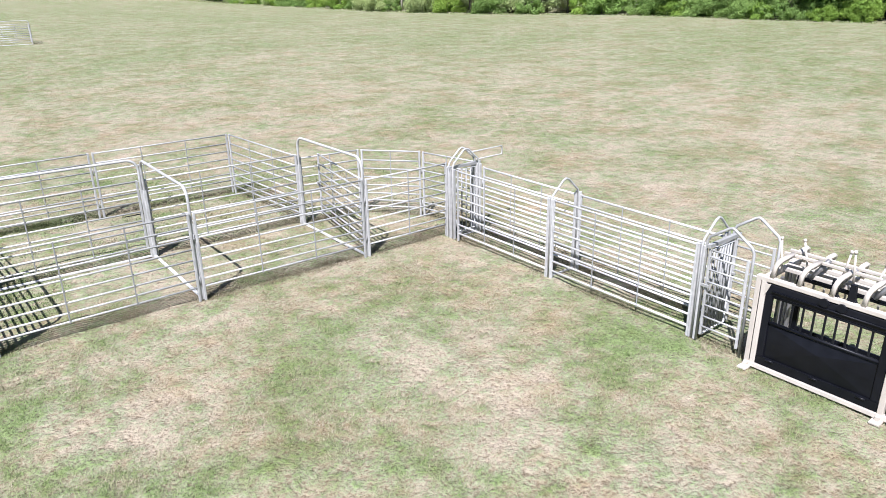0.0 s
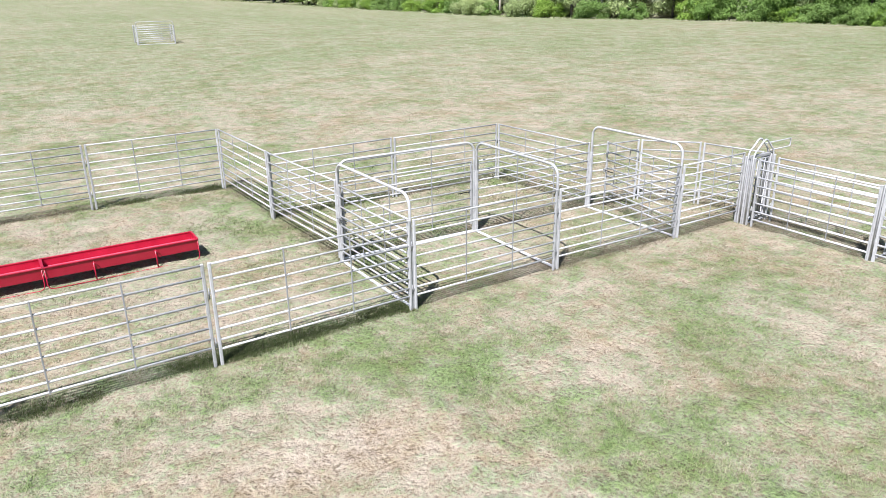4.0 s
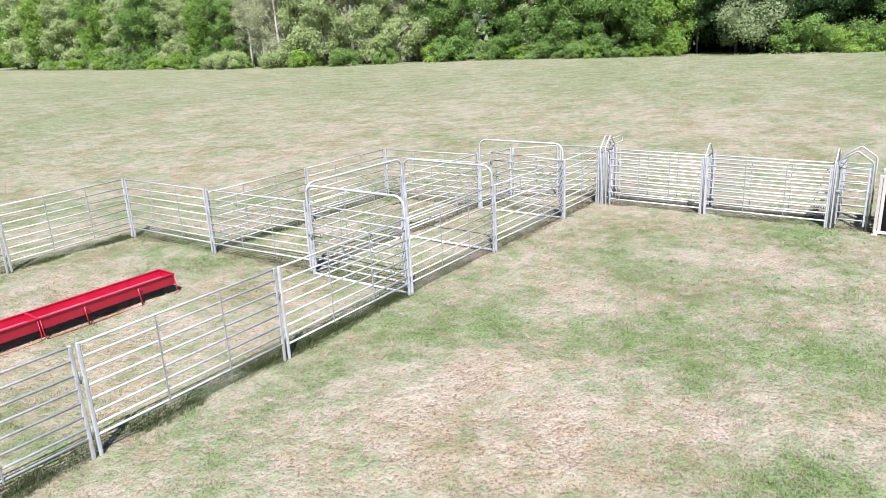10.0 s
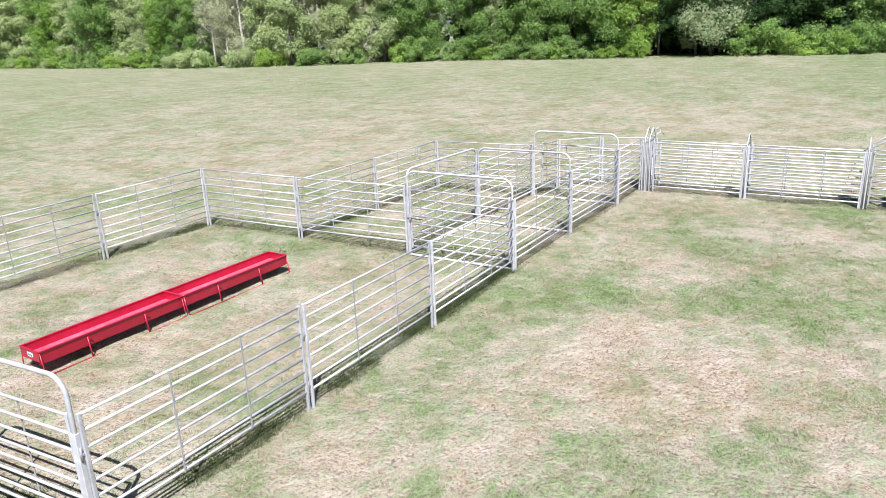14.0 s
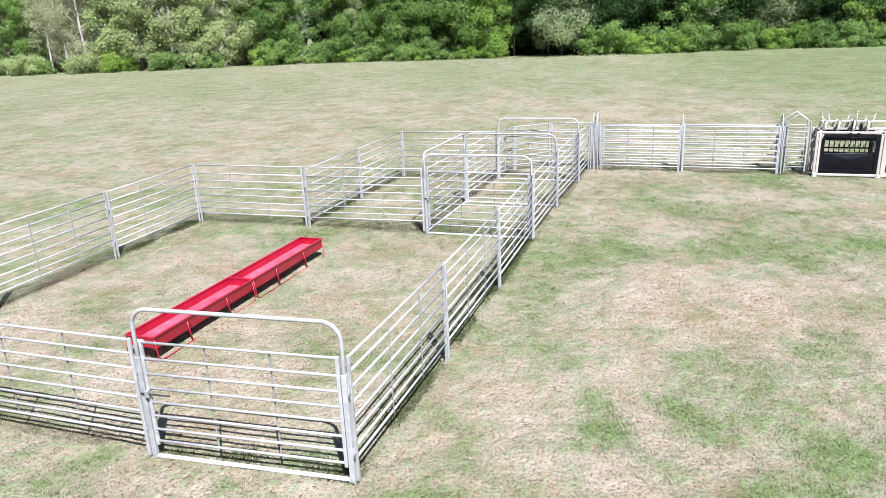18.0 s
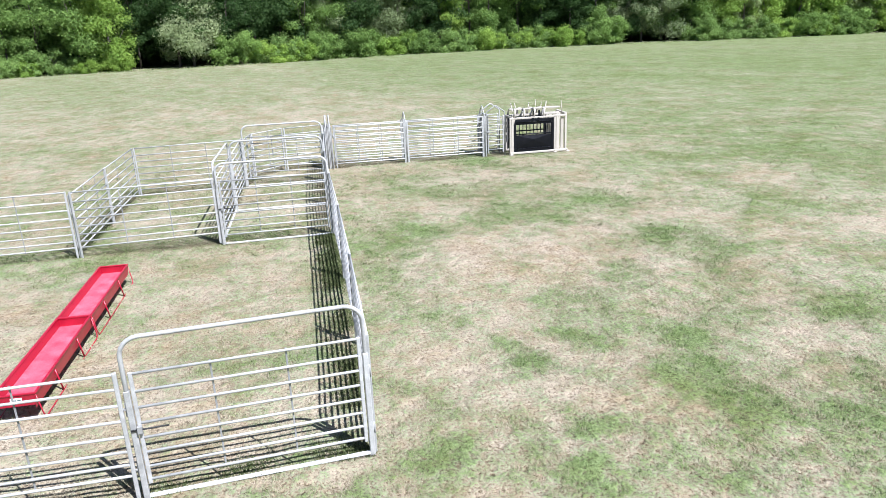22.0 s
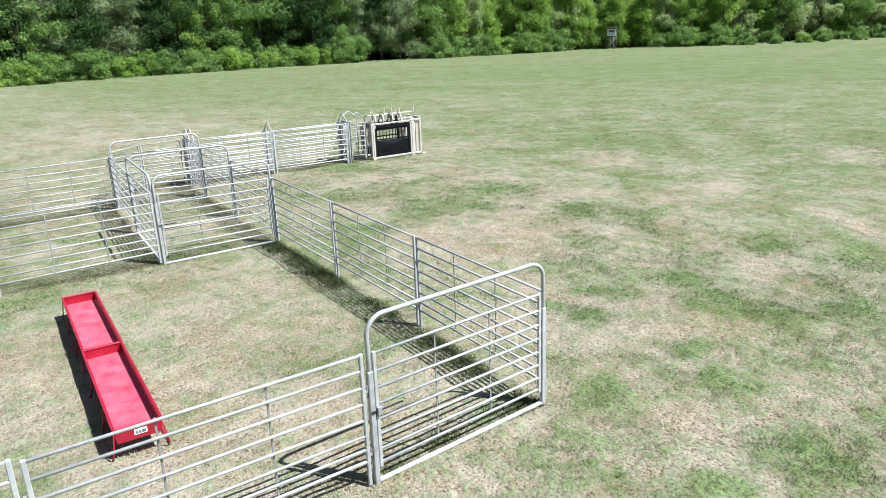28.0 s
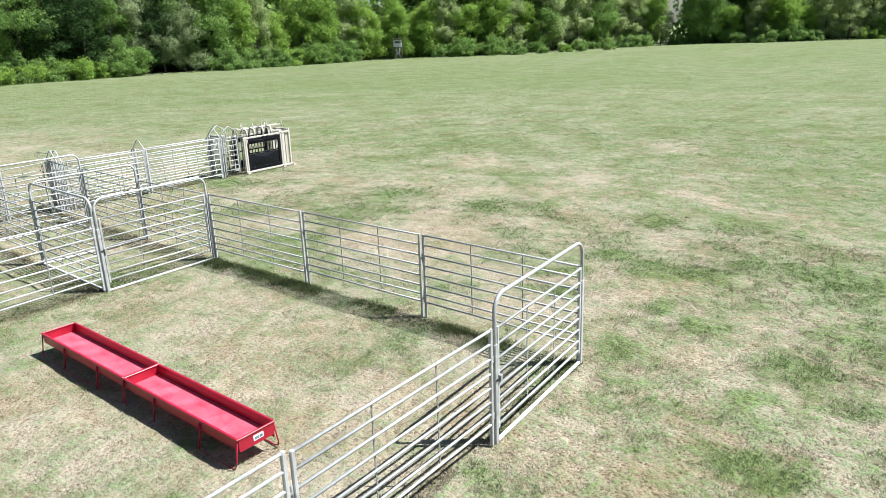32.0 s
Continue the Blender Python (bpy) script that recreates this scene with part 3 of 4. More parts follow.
rng = random.Random(77)
MIX = (  # from the north end southwards: lower y of the stretch, chances of each kind
    (75, (("grey", .42), ("haze", .66), ("bright", .86), ("mid", .98), ("deep", 1.0))),
    (38, (("mid", .55), ("bright", .80), ("grey", .92), ("deep", 1.0))),
    (8, (("deep", .58), ("pale", .66), ("mid", .94), ("bright", 1.0))),
    (-60, (("mid", .50), ("pale", .60), ("bright", .72), ("deep", 1.0))),
    (-105, (("mid", .15), ("bright", .6), ("grey", 1.0), ("deep", 1.0))),
    (-999, (("grey", .45), ("bright", .9), ("mid", 1.0))),
)
for row, (step, back, jit) in enumerate(((4.4, 4.6, 1.4), (6.0, 9.5, 1.8))):
    for p in along_edge(step, back, jit, rng):
        if p.y > 160 and rng.random() < 0.45:
            continue
        mix = next(m for low, m in MIX if p.y >= low)
        u = rng.random()
        if 24 < p.y < 38:   # hollow under old trees, its shade put in by darkened leaves
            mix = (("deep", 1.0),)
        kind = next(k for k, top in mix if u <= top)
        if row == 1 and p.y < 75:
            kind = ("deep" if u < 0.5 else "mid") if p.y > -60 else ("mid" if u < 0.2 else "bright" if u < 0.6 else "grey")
        elif row == 1:
            kind = "haze" if u < 0.75 else "grey"
        tall = 1.0 + 0.85 * min(1.0, max(0.0, (p.y - 120) / 150))
        plant("tree", rng.choice(TREES[kind][:2]), p, rng.uniform(0, 360), rng.uniform(0.8, 1.2) * (tall + 0.12 * (p.y > 160)), LABELS[kind], "tree",
              "trees at the wood's edge", "trunk")
for p in along_edge(2.6, 1.4, 0.9, rng):
    if p.y > 200 or 23 < p.y < 37 or -55 < p.y < -43 or -99 < p.y < -82 or (p.y < -112 and rng.random() < 0.5) or rng.random() < (0.4 if p.y > 75 else 0.05):
        continue
    plant("bush", rng.choice((BUSHES[:3] + BUSHES[4:]) if p.y > 75 else BUSHES[:4]), p, rng.uniform(0, 360), rng.uniform(0.9, 1.4) if -82 < p.y < 23 else rng.uniform(0.65, 1.25),
          "dense leafy green bush along the field's edge", "bush", "bushes along the field", "stem")

# trees that stand out: broad pale ones, a yellow-green one over the dark hollow
for kind, i, x, y, grow in (("pale", 1, 95.0, 27.5, 1.0), ("bright", 2, 95.5, 42.0, 1.0), ("pale", 0, 103.5, 7, 0.95), ("pale", 0, 105, -1, 0.95), ("bright", 0, 105, -13, 0.9),
                            ("pale", 0, 104, -44, 1.0), ("pale", 1, 101.5, -51, 0.9), ("bright", 0, 94, -88, 1.0), ("bright", 1, 86, -101, 1.2)):
    plant("tree", TREES[kind][i], Vector((x, y)), x * 37 % 360, grow, LABELS[kind], "tree", "trees at the wood's edge", "trunk")

# low young growth ahead of the wood
for i, (x, y, grow) in enumerate(((68, -108, 0.7), (64.5, -113, 0.55), (62, -118, 0.6), (59.5, -121, 0.45), (57, -129, 0.5), (93, -97, 1.2), (90, -101, 1.2), (86, -104, 1.1), (97, -93, 1.2))):
    plant("bush", BUSHES[i % 4], Vector((x, y)), i * 67, grow, "dense leafy green bush along the field's edge", "bush", "bushes along the field", "stem")

# backing foliage; the middle stretch is darkened for the wood's inner shade
for top, low, material, count, label in ((999, 70, "haze", 90000, "half-bare woodland behind the field's edge, paled for distance haze"),
                                         (70, -70, "deep", 70000, "dense woodland behind the field's edge, darkened for the shade within"),
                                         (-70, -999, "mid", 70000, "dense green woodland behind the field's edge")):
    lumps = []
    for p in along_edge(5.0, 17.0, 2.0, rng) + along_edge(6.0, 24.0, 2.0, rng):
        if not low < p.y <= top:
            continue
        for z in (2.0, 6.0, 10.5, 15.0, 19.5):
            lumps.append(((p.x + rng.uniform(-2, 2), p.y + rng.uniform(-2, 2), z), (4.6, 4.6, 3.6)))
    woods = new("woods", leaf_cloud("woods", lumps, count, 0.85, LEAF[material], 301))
    tagged(woods, label, "woods", kind="stuff")

# rough uncut grass where the mower turns along the wood
rng2 = np.random.default_rng(61)
margin = [along_edge(0.9, -1.2 + 0.5 * i, 0.8, rng) for i in range(5)]
mx = np.array([p.x for row in margin for p in row])
my = np.array([p.y for row in margin for p in row])
mx, my = np.repeat(mx, 12) + rng2.normal(0, 0.5, len(mx) * 12), np.repeat(my, 12) + rng2.normal(0, 0.5, len(my) * 12)
k = len(mx)
ma, ml, mw = rng2.uniform(0, 6.283, k), rng2.uniform(0.10, 0.34, k), rng2.uniform(0.02, 0.05, k)
mz = ground_z(mx, my) - 0.01
verts = np.stack([np.stack([mx - np.sin(ma) * mw, my + np.cos(ma) * mw, mz], -1), np.stack([mx + np.sin(ma) * mw, my - np.cos(ma) * mw, mz], -1),
                  np.stack([mx + np.cos(ma) * ml * 0.6, my + np.sin(ma) * ml * 0.6, mz + ml * 0.8], -1)], 1).reshape(-1, 3)
edge_grass = new("edge_grass", raw_mesh("edge_grass", verts, np.arange(len(verts)).reshape(-1, 3), BLADES, np.repeat(rng2.normal(0.72, 0.15, k), 3)))
tagged(edge_grass, "pale uncut grass along the wood's edge", "grass", kind="stuff")


# ---------------------------------------------------------------- stock panels
PANEL_TOP = 1.785
RAIL_Z = [0.315, 0.478, 0.667, 0.88, 1.095, 1.312, 1.532, 1.762]   # closer together towards the ground
ALLEY_Z = [0.19 + 1.48 * i / 7 for i in range(8)]
LEAF_Z = [0.28, 0.465, 0.672, 0.878, 1.088, 1.303, 1.522, 1.762]


def upright(parent, x, top=PANEL_TOP, w=0.05, d=0.045, name="upright", mat=GALV, foot=0.0):
    return part(name, box((x - w / 2, -d / 2, foot), (x + w / 2, d / 2, top), 0.008), mat, parent)


def rails_and_stays(parent, x0, x1, zs, stays, r=0.0192, steel=GALV):
    for z in zs:
        part("rail", tube([(x0, 0, z), (x1, 0, z)], r, 8), steel, parent)
    for k in range(stays):
        x = x0 + (x1 - x0) * (k + 1) / (stays + 1)
        part("stay", box((x - 0.012, -0.030, zs[0] - 0.025), (x + 0.012, -0.018, zs[-1] + 0.02), 0.003), GALV_DULL, parent)


def direction(a, b):
    return math.degrees(math.atan2(b[1] - a[1], b[0] - a[0]))


def stand(a, b):
    """A pose at a, turned so that its x axis points at b, and the length between."""
    return (pose(a[0], a[1], float(ground_z(*a)), 0, 0, direction(a, b)), math.hypot(b[0] - a[0], b[1] - a[1]))


def fence_panel(a, b, stays=2, label="galvanised steel stock panel with eight rails", group="stock panels of the pens", steel=GALV, sunk=0.0):
    m, ln = stand(a, b)
    m = Matrix.Translation((0, 0, -sunk)) @ m
    ob = thing("fence_panel", m, label, "fence panel", group)
    g = 0.055
    alley = steel is GALV_BRIGHT
    upright(ob, g, 1.70 if alley else PANEL_TOP)
    upright(ob, ln - g, 1.70 if alley else PANEL_TOP)
    lift = 0.03 if max(a[0], b[0]) < 0 else -0.02   # the western panels ride a little higher
    zs = ALLEY_Z if alley else [z + lift for z in RAIL_Z[:-1]] + RAIL_Z[-1:]
    rails_and_stays(ob, g, ln - g, zs, stays, 0.0215 if alley else 0.0192, steel)
    for z in (0.42, 1.28):
        part("pin", tube([(g - 0.06, 0, z - 0.09), (g - 0.06, 0, z + 0.09)], 0.014, 6), GALV_DULL, ob)
        part("lug", box((g - 0.075, -0.012, z - 0.015), (g - 0.02, 0.012, z + 0.015), 0.003), GALV_DULL, ob)
    return ob


def bow_gate(a, b, swing=0.0, hinge_at_b=False, top=2.235, latch=True, leaf_in=True, label="galvanised bow gate with a closed eight-rail leaf"):
    m, ln = stand(a, b)
    ob = thing("bow_gate", m, label, "gate", "bow gates of the pens")
    x0, x1, rc = 0.045, ln - 0.045, 0.24
    path = [(x0, 0, 0)] + [(u, 0, v) for u, v in arc(x0 + rc, top - rc, rc, 180, 90, 6)]
    path += [(u, 0, v) for u, v in arc(x1 - rc, top - rc, rc, 90, 0, 6)] + [(x1, 0, 0)]
    part("bow", tube(path, 0.029, 10), GALV, ob)
    part("sill", box((x0, -0.028, 0.02), (x1, 0.028, 0.058), 0.006), GALV_BRIGHT, ob)
    for x in (x0, x1):
        part("sleeve", box((x - 0.036, -0.034, 0.0), (x + 0.036, 0.034, 1.55), 0.008), GALV, ob)
    w = ln - 0.24
    if not leaf_in:
        return ob
    leaf = part("leaf", box((-0.024, -0.02, 0.22), (0.024, 0.02, PANEL_TOP), 0.006), GALV, ob)
    if hinge_at_b:
        leaf.matrix_local = pose(ln - 0.12, 0, 0, 0, 0, 180 + swing)
    else:
        leaf.matrix_local = pose(0.12, 0, 0, 0, 0, swing)
    part("leaf_upright", box((w - 0.024, -0.02, 0.22), (w + 0.024, 0.02, PANEL_TOP), 0.006), GALV, leaf)
    rails_and_stays(leaf, 0, w, LEAF_Z, 2)
    for z in (0.45, 1.35):
        part("hinge", tube([(-0.055, 0, z - 0.06), (-0.055, 0, z + 0.06)], 0.018, 8), GALV_DULL, leaf)
    if latch:
        part("latch_bar", tube([(w - 0.34, 0.045, 1.02), (w + 0.1, 0.045, 1.02)], 0.012, 8), DARKRUB, leaf, "dark sliding latch bar")
        part("latch_plate", box((w - 0.03, 0.02, 0.97), (w + 0.03, 0.07, 1.07), 0.004), GALV_DULL, leaf)
    return ob


# corners and joints of the pens
SW, A2, A3, A4, A5, A6, S1 = (-10.29, 12.79), (-6.70, 12.73), (-3.10, 12.70), (0.57, 12.70), (4.07, 12.66), (7.75, 12.52), (10.0, 12.46)
WG = (-10.51, 15.79)
W1, NW = (-10.55, 19.35), (-10.58, 22.85)
N1, N2, N3 = (-6.96, 22.85), (-3.36, 22.87), (0.22, 22.93)
MG, Q2 = (0.54, 15.72), (0.32, 19.28)
CC, EG = (4.10, 15.60), (7.73, 15.46)
R2, R1 = (3.92, 19.23), (7.50, 19.13)
D0, D1 = (9.35, 15.22), (10.42, 14.02)
T1 = (10.78, 12.43)

for a, b in ((SW, A2), (A2, A3), (A3, A4), (A4, A5), (A5, A6)):
    fence_panel(a, b)
fence_panel(A6, S1, 1, "short galvanised stock panel with eight rails")
for a, b in ((WG, W1), (W1, NW), (NW, N1), (N1, N2), (N2, N3), (N3, Q2), (Q2, MG), (CC, EG)):
    fence_panel(a, b)
for a, b in ((Q2, R2), (R2, R1), (R1, EG)):   # the ground lies lower on this side
    fence_panel(a, b, sunk=0.085)
fence_panel(EG, D0, 1, "short galvanised panel of the curved crowding pen", sunk=0.085)
fence_panel(D0, D1, 1, "short galvanised panel of the curved crowding pen", sunk=0.085)
fence_panel(D1, T1, 1, "short galvanised panel of the curved crowding pen", sunk=0.085)
bow_gate(SW, WG)
bow_gate(A4, MG)
bow_gate(MG, CC, hinge_at_b=False)
bow_gate(CC, A5, leaf_in=False, label="empty galvanised bow frame between two pens")
bow_gate(A6, EG, swing=-10, label="galvanised bow gate with its leaf slightly ajar")

# ---------------------------------------------------------------- alley
ALLEY_W, ALLEY_E = 9.93, 10.72


def alley_hoop(y, up=0.0, label="galvanised gabled hoop spanning the alley"):
    ob = thing("alley_hoop", pose(ALLEY_W, y, 0), label, "hoop", "hoops over the alley")
    w = ALLEY_E - ALLEY_W
    path = [(0, 0, 0), (0, 0, 1.69 + up), (0.035, 0, 1.78 + up), (w / 2 - 0.08, 0, 2.035 + up), (w / 2, 0, 2.065 + up), (w / 2 + 0.08, 0, 2.035 + up),
            (w - 0.035, 0, 1.78 + up), (w, 0, 1.69 + up), (w, 0, 0)]
    part("hoop", tube(path, 0.022, 8), GALV, ob)
    for x in (0, w):
        for y0 in (-0.07, 0.03):
            part("post", box((x - 0.03, y0, 0), (x + 0.03, y0 + 0.04, 1.70), 0.008), GALV, ob)
    part("floor_bar", box((0.05, -0.02, 0.02), (w - 0.05, 0.02, 0.05), 0.004), GALV_DULL, ob)
    return ob


for y, up in ((12.33, 0.04), (12.18, 0.04), (9.12, -0.03), (5.80, 0.0)):
    alley_hoop(y, up)
for x, side in ((ALLEY_W, "west"), (ALLEY_E, "east")):
    for y0, y1 in ((12.05, 9.14), (9.10, 5.83)):
        side_panel = fence_panel((x, y0), (x, y1), 2, "bright galvanised alley panel with eight rails", "panels of the alley", GALV_BRIGHT)
        if x == ALLEY_E:
            side_panel.location.z -= 0.055   # this side has sunk a little

def sliding_gate(y, bars, handle, label):
    """An upright-barred gate that slides across the alley, hung from a track."""
    ob = thing("sliding_gate", pose(ALLEY_W, y, 0), label, "gate", "sliding gates of the alley")
    w = ALLEY_E - ALLEY_W
    part("frame", tube([(0.06, 0, 0.12), (0.06, 0, 1.62), (w - 0.06, 0, 1.62), (w - 0.06, 0, 0.12), (0.06, 0, 0.12)], 0.02, 8), GALV, ob)
    for i in range(bars):
        x = 0.06 + (w - 0.12) * (i + 1) / (bars + 1)
        part("bar", tube([(x, 0, 0.12), (x, 0, 1.62)], 0.017, 8), GALV_DULL, ob)
    part("track", box((-0.05, -0.03, 1.67), (w + 0.1, 0.03, 1.74), 0.006), GALV_DULL, ob)
    if handle:
        part("handle", tube([(w / 2 + 0.13, 0, 1.98), (w + 0.78, 0, 1.98), (w + 0.80, 0, 1.96), (w + 0.80, 0, 1.80), (w + 0.78, 0, 1.78), (w - 0.03, 0, 1.78)], 0.016, 8), GALV, ob)
    return ob


sliding_gate(12.255, 4, True, "galvanised sliding alley gate with upright bars and a long handle")
sliding_gate(5.66, 7, False, "galvanised sliding gate with close upright bars behind the chute")


def man_gate(x, y0, y1, label):
    ob = thing("man_gate", pose(x, y0, 0, 0, 0, -90), label, "gate", "man gates beside the chute")
    ln = y0 - y1
    path = [(0, 0, 0), (0, 0, 1.78), (0.04, 0, 1.86), (ln / 2 - 0.05, 0, 2.07), (ln / 2, 0, 2.09), (ln / 2 + 0.05, 0, 2.07),
            (ln - 0.04, 0, 1.86), (ln, 0, 1.78), (ln, 0, 0)]
    part("bow", tube(path, 0.024, 8), GALV, ob)
    for u in (0.07, ln - 0.07):
        upright(ob, u, 1.66, 0.045, 0.04, "leaf_upright", GALV, 0.12)
    for z in LEAF_Z[:-1] + [1.64]:
        part("rail", tube([(0.07, 0, z), (ln - 0.07, 0, z)], 0.017, 8), GALV, ob)
    part("latch", box((0.0, -0.05, 1.0), (0.14, -0.02, 1.05), 0.004), GALV_DULL, ob)
    return ob


man_gate(ALLEY_W, 5.72, 4.93, "narrow galvanised man gate with a gabled bow")
man_gate(ALLEY_E, 5.72, 4.93, "narrow galvanised man gate with a gabled bow")

# ---------------------------------------------------------------- squeeze chute
CH_LEN, CH_W = 2.44, 0.96
ch = thing("squeeze_chute", pose(9.80, 4.66, 0, 0, 0, -90), "cream-painted livestock squeeze chute with black steel sides", "squeeze chute")
for v in (0.0, CH_W):
    out = -1 if v == 0 else 1
    part("base_rail", box((-0.1, v - 0.05, 0.03), (CH_LEN, v + 0.05, 0.11), 0.008), CREAM, ch)
    part("top_rail", box((-0.1, v - 0.045, 1.485), (CH_LEN - 0.5, v + 0.045, 1.555), 0.008), CREAM, ch)
    for u in (-0.06, 0.03):
        part("rear_post", box((u - 0.04, v - 0.045, 0.1), (u + 0.04, v + 0.045, 1.50), 0.008), CREAM, ch)
    part("rear_brace", box((-0.09, v - 0.012 + out * 0.03, 0.1), (-0.02, v + 0.012 + out * 0.03, 1.4), 0.003), CREAM, ch)
    for u in (-0.05, CH_LEN - 0.55, CH_LEN):
        bm = box((u - 0.07, v - 0.09 + out * 0.1, 0.0), (u + 0.07, v + 0.09 + out * 0.1, 0.035), 0.006)
        slab(bm, (u - 0.03, v - 0.05 + out * 0.06, 0.03), (u + 0.03, v + 0.05 + out * 0.06, 0.1), 0.006)
        part("foot", bm, CREAM, ch)
    # black squeeze side: outer frame, barred window, creased lower door
    s0, s1, z0, z1 = 0.075, 1.84, 0.12, 1.465
    side = part("squeeze_side", prism(bmesh.new(), [(s0, z0), (s1, z0), (s1, z0 + 0.135), (s0, z0 + 0.135)], 1, v - 0.035, v + 0.035), BLACK, ch, "black steel squeeze side")
    part("frame_bar", box((s0, v - 0.035, z1 - 0.17), (s1, v + 0.035, z1), 0.006), BLACK, side)
    part("frame_bar", box((s0, v - 0.033, z0 + 0.137), (s0 + 0.105, v + 0.033, z1 - 0.172), 0.006), BLACK, side)
    part("frame_bar", box((s1 - 0.105, v - 0.033, z0 + 0.137), (s1, v + 0.033, z1 - 0.172), 0.006), BLACK, side)
    d0, d1 = s0 + 0.10, s1 - 0.10
    # far bars are coloured cream to brighten the view through the near window
    bars = BLACK if v == 0 else CREAM
    part("window_bar", tube([(d0, v, 1.27), (d1, v, 1.27)], 0.028, 8), BLACK, side)
    part("window_bar", tube([(d0, v, 0.84), (d1, v, 0.84)], 0.028, 8), BLACK, side)
    for i in range(11):
        u = d0 + (d1 - d0) * i / 10
        part("upright_bar", box((u - 0.014, v - 0.014, 0.84), (u + 0.014, v + 0.014, 1.27), 0.004), bars, side)
    bm = bmesh.new()
    y_in, y_out = v, v + out * 0.055
    pt = 0.80 if v == 0 else 0.46
    corner = [bm.verts.new((u, y_in, z)) for u, z in ((d0, 0.25), (d1, 0.25), (d1, pt), (d0, pt))]
    ridge = [bm.verts.new((d0 + 0.02, y_in + out * 0.01, pt * 0.66)), bm.verts.new(((d0 + d1) / 2, y_out, pt * 0.77)), bm.verts.new((d1 - 0.02, y_in + out * 0.01, pt * 0.66))]
    back = [bm.verts.new((u, y_in - out * 0.03, z)) for u, z in ((d0, 0.25), (d1, 0.25), (d1, pt), (d0, pt))]
    for f in ((corner[0], corner[1], ridge[1]), (corner[1], ridge[2], ridge[1]), (corner[2], ridge[1], ridge[2]), (corner[2], corner[3], ridge[1]),
              (corner[3], ridge[0], ridge[1]), (corner[0], ridge[1], ridge[0]), (corner[0], ridge[0], corner[3]), (corner[1], corner[2], ridge[2]),
              (back[3], back[2], back[1], back[0])):
        bm.faces.new(f)
    for i in range(4):
        bm.faces.new((corner[i], back[i], back[(i + 1) % 4], corner[(i + 1) % 4]))
    bmesh.ops.recalc_face_normals(bm, faces=bm.faces[:])
    part("drop_panel", bm, BLACK, side, "creased black lower panel")
    for u in (d0 + 0.12, (d0 + d1) / 2, d1 - 0.12):
        part("hinge", tube([(u - 0.06, v + out * 0.04, 0.235), (u + 0.06, v + out * 0.04, 0.235)], 0.016, 8), BLACK, side)
    part("latch_rod", tube([(d0, v + out * 0.05, 1.36), (d1, v + out * 0.05, 1.36)], 0.012, 6), BLACK, side)
    for u in (0.62, 0.95, 1.28, 1.6):
        part("hanger", box((u - 0.03, v - 0.03, 1.44), (u + 0.03, v + 0.03, 1.49), 0.005), BLACK, side)
    # head end: plate, slanted post and end post
    for u0, u1, inset in ((1.96, 2.10, 0.0), (2.17, 2.31, 0.05)):
        part("head_plate", box((u0, v - 0.02 - out * inset, 0.12), (u1, v + 0.02 - out * inset, 1.46), 0.006), CREAM, ch)
    part("head_post", box((1.85, v - 0.045, 0.1), (1.93, v + 0.045, 1.55), 0.008), CREAM, ch)
    part("head_post", box((2.34, v - 0.035, 0.1), (2.42, v + 0.045, 1.66), 0.008), CREAM, ch)
    part("head_bar", box((1.85, v - 0.04, 1.50), (2.42, v + 0.04, 1.57), 0.006), CREAM, ch)
    # goose-neck arms from the side rail up and over to the middle beams
    for u in (0.12, 0.52, 0.98, 1.40):
        vi = CH_W / 2 + out * 0.09
        part("arm", tube([(u, v, 1.54), (u + 0.02, v - out * 0.01, 1.72), (u + 0.04, v - out * 0.04, 1.79), (u + 0.06, v - out * 0.10, 1.83), (u + 0.08, vi, 1.85)],
                         0.042, 4), CREAM, ch)
    for u in (0.92, 1.16):
        part("latch_disc", tube([(u, v + out * 0.02, 1.45), (u, v + out * 0.07, 1.45)], 0.065, 12), BLACK, ch, "black latch disc")
    part("end_gusset", prism(bmesh.new(), [(1.80, 1.46), (1.86, 1.46), (1.86, 1.20)], 1, v - 0.02, v + 0.02), CREAM, ch)
    part("end_gusset", prism(bmesh.new(), [(0.06, 1.46), (0.14, 1.46), (0.06, 1.25)], 1, v + out * 0.037, v + out * 0.05), CREAM, ch)
for v in (CH_W / 2 - 0.09, CH_W / 2 + 0.09):
    part("middle_beam", box((0.06, v - 0.022, 1.815), (2.26, v + 0.022, 1.86), 0.006), CREAM, ch)
    part("lower_beam", box((0.05, v - 0.025, 1.56), (2.3, v + 0.025, 1.62), 0.006), CREAM, ch)
part("cross_beam", box((2.30, 0.0, 1.56), (2.38, CH_W, 1.66), 0.008), CREAM, ch)
part("cross_beam", box((0.0, 0.0, 1.50), (0.08, CH_W, 1.58), 0.008), CREAM, ch)
for u in (2.12, 2.2, 2.28):
    part("head_gate_bar", tube([(u, 0.32, 0.15), (u, 0.30, 1.6)], 0.025, 8), CREAM, ch)
    part("head_gate_bar", tube([(u, CH_W - 0.32, 0.15), (u, CH_W - 0.30, 1.6)], 0.025, 8), CREAM, ch)
for u in (0.02, 0.14):
    part("tail_gate_bar", box((u - 0.02, 0.25, 0.15), (u + 0.02, 0.31, 1.5), 0.004), GREYSTEEL, ch)
    part("tail_gate_bar", box((u - 0.02, 0.65, 0.15), (u + 0.02, 0.71, 1.5), 0.004), GREYSTEEL, ch)
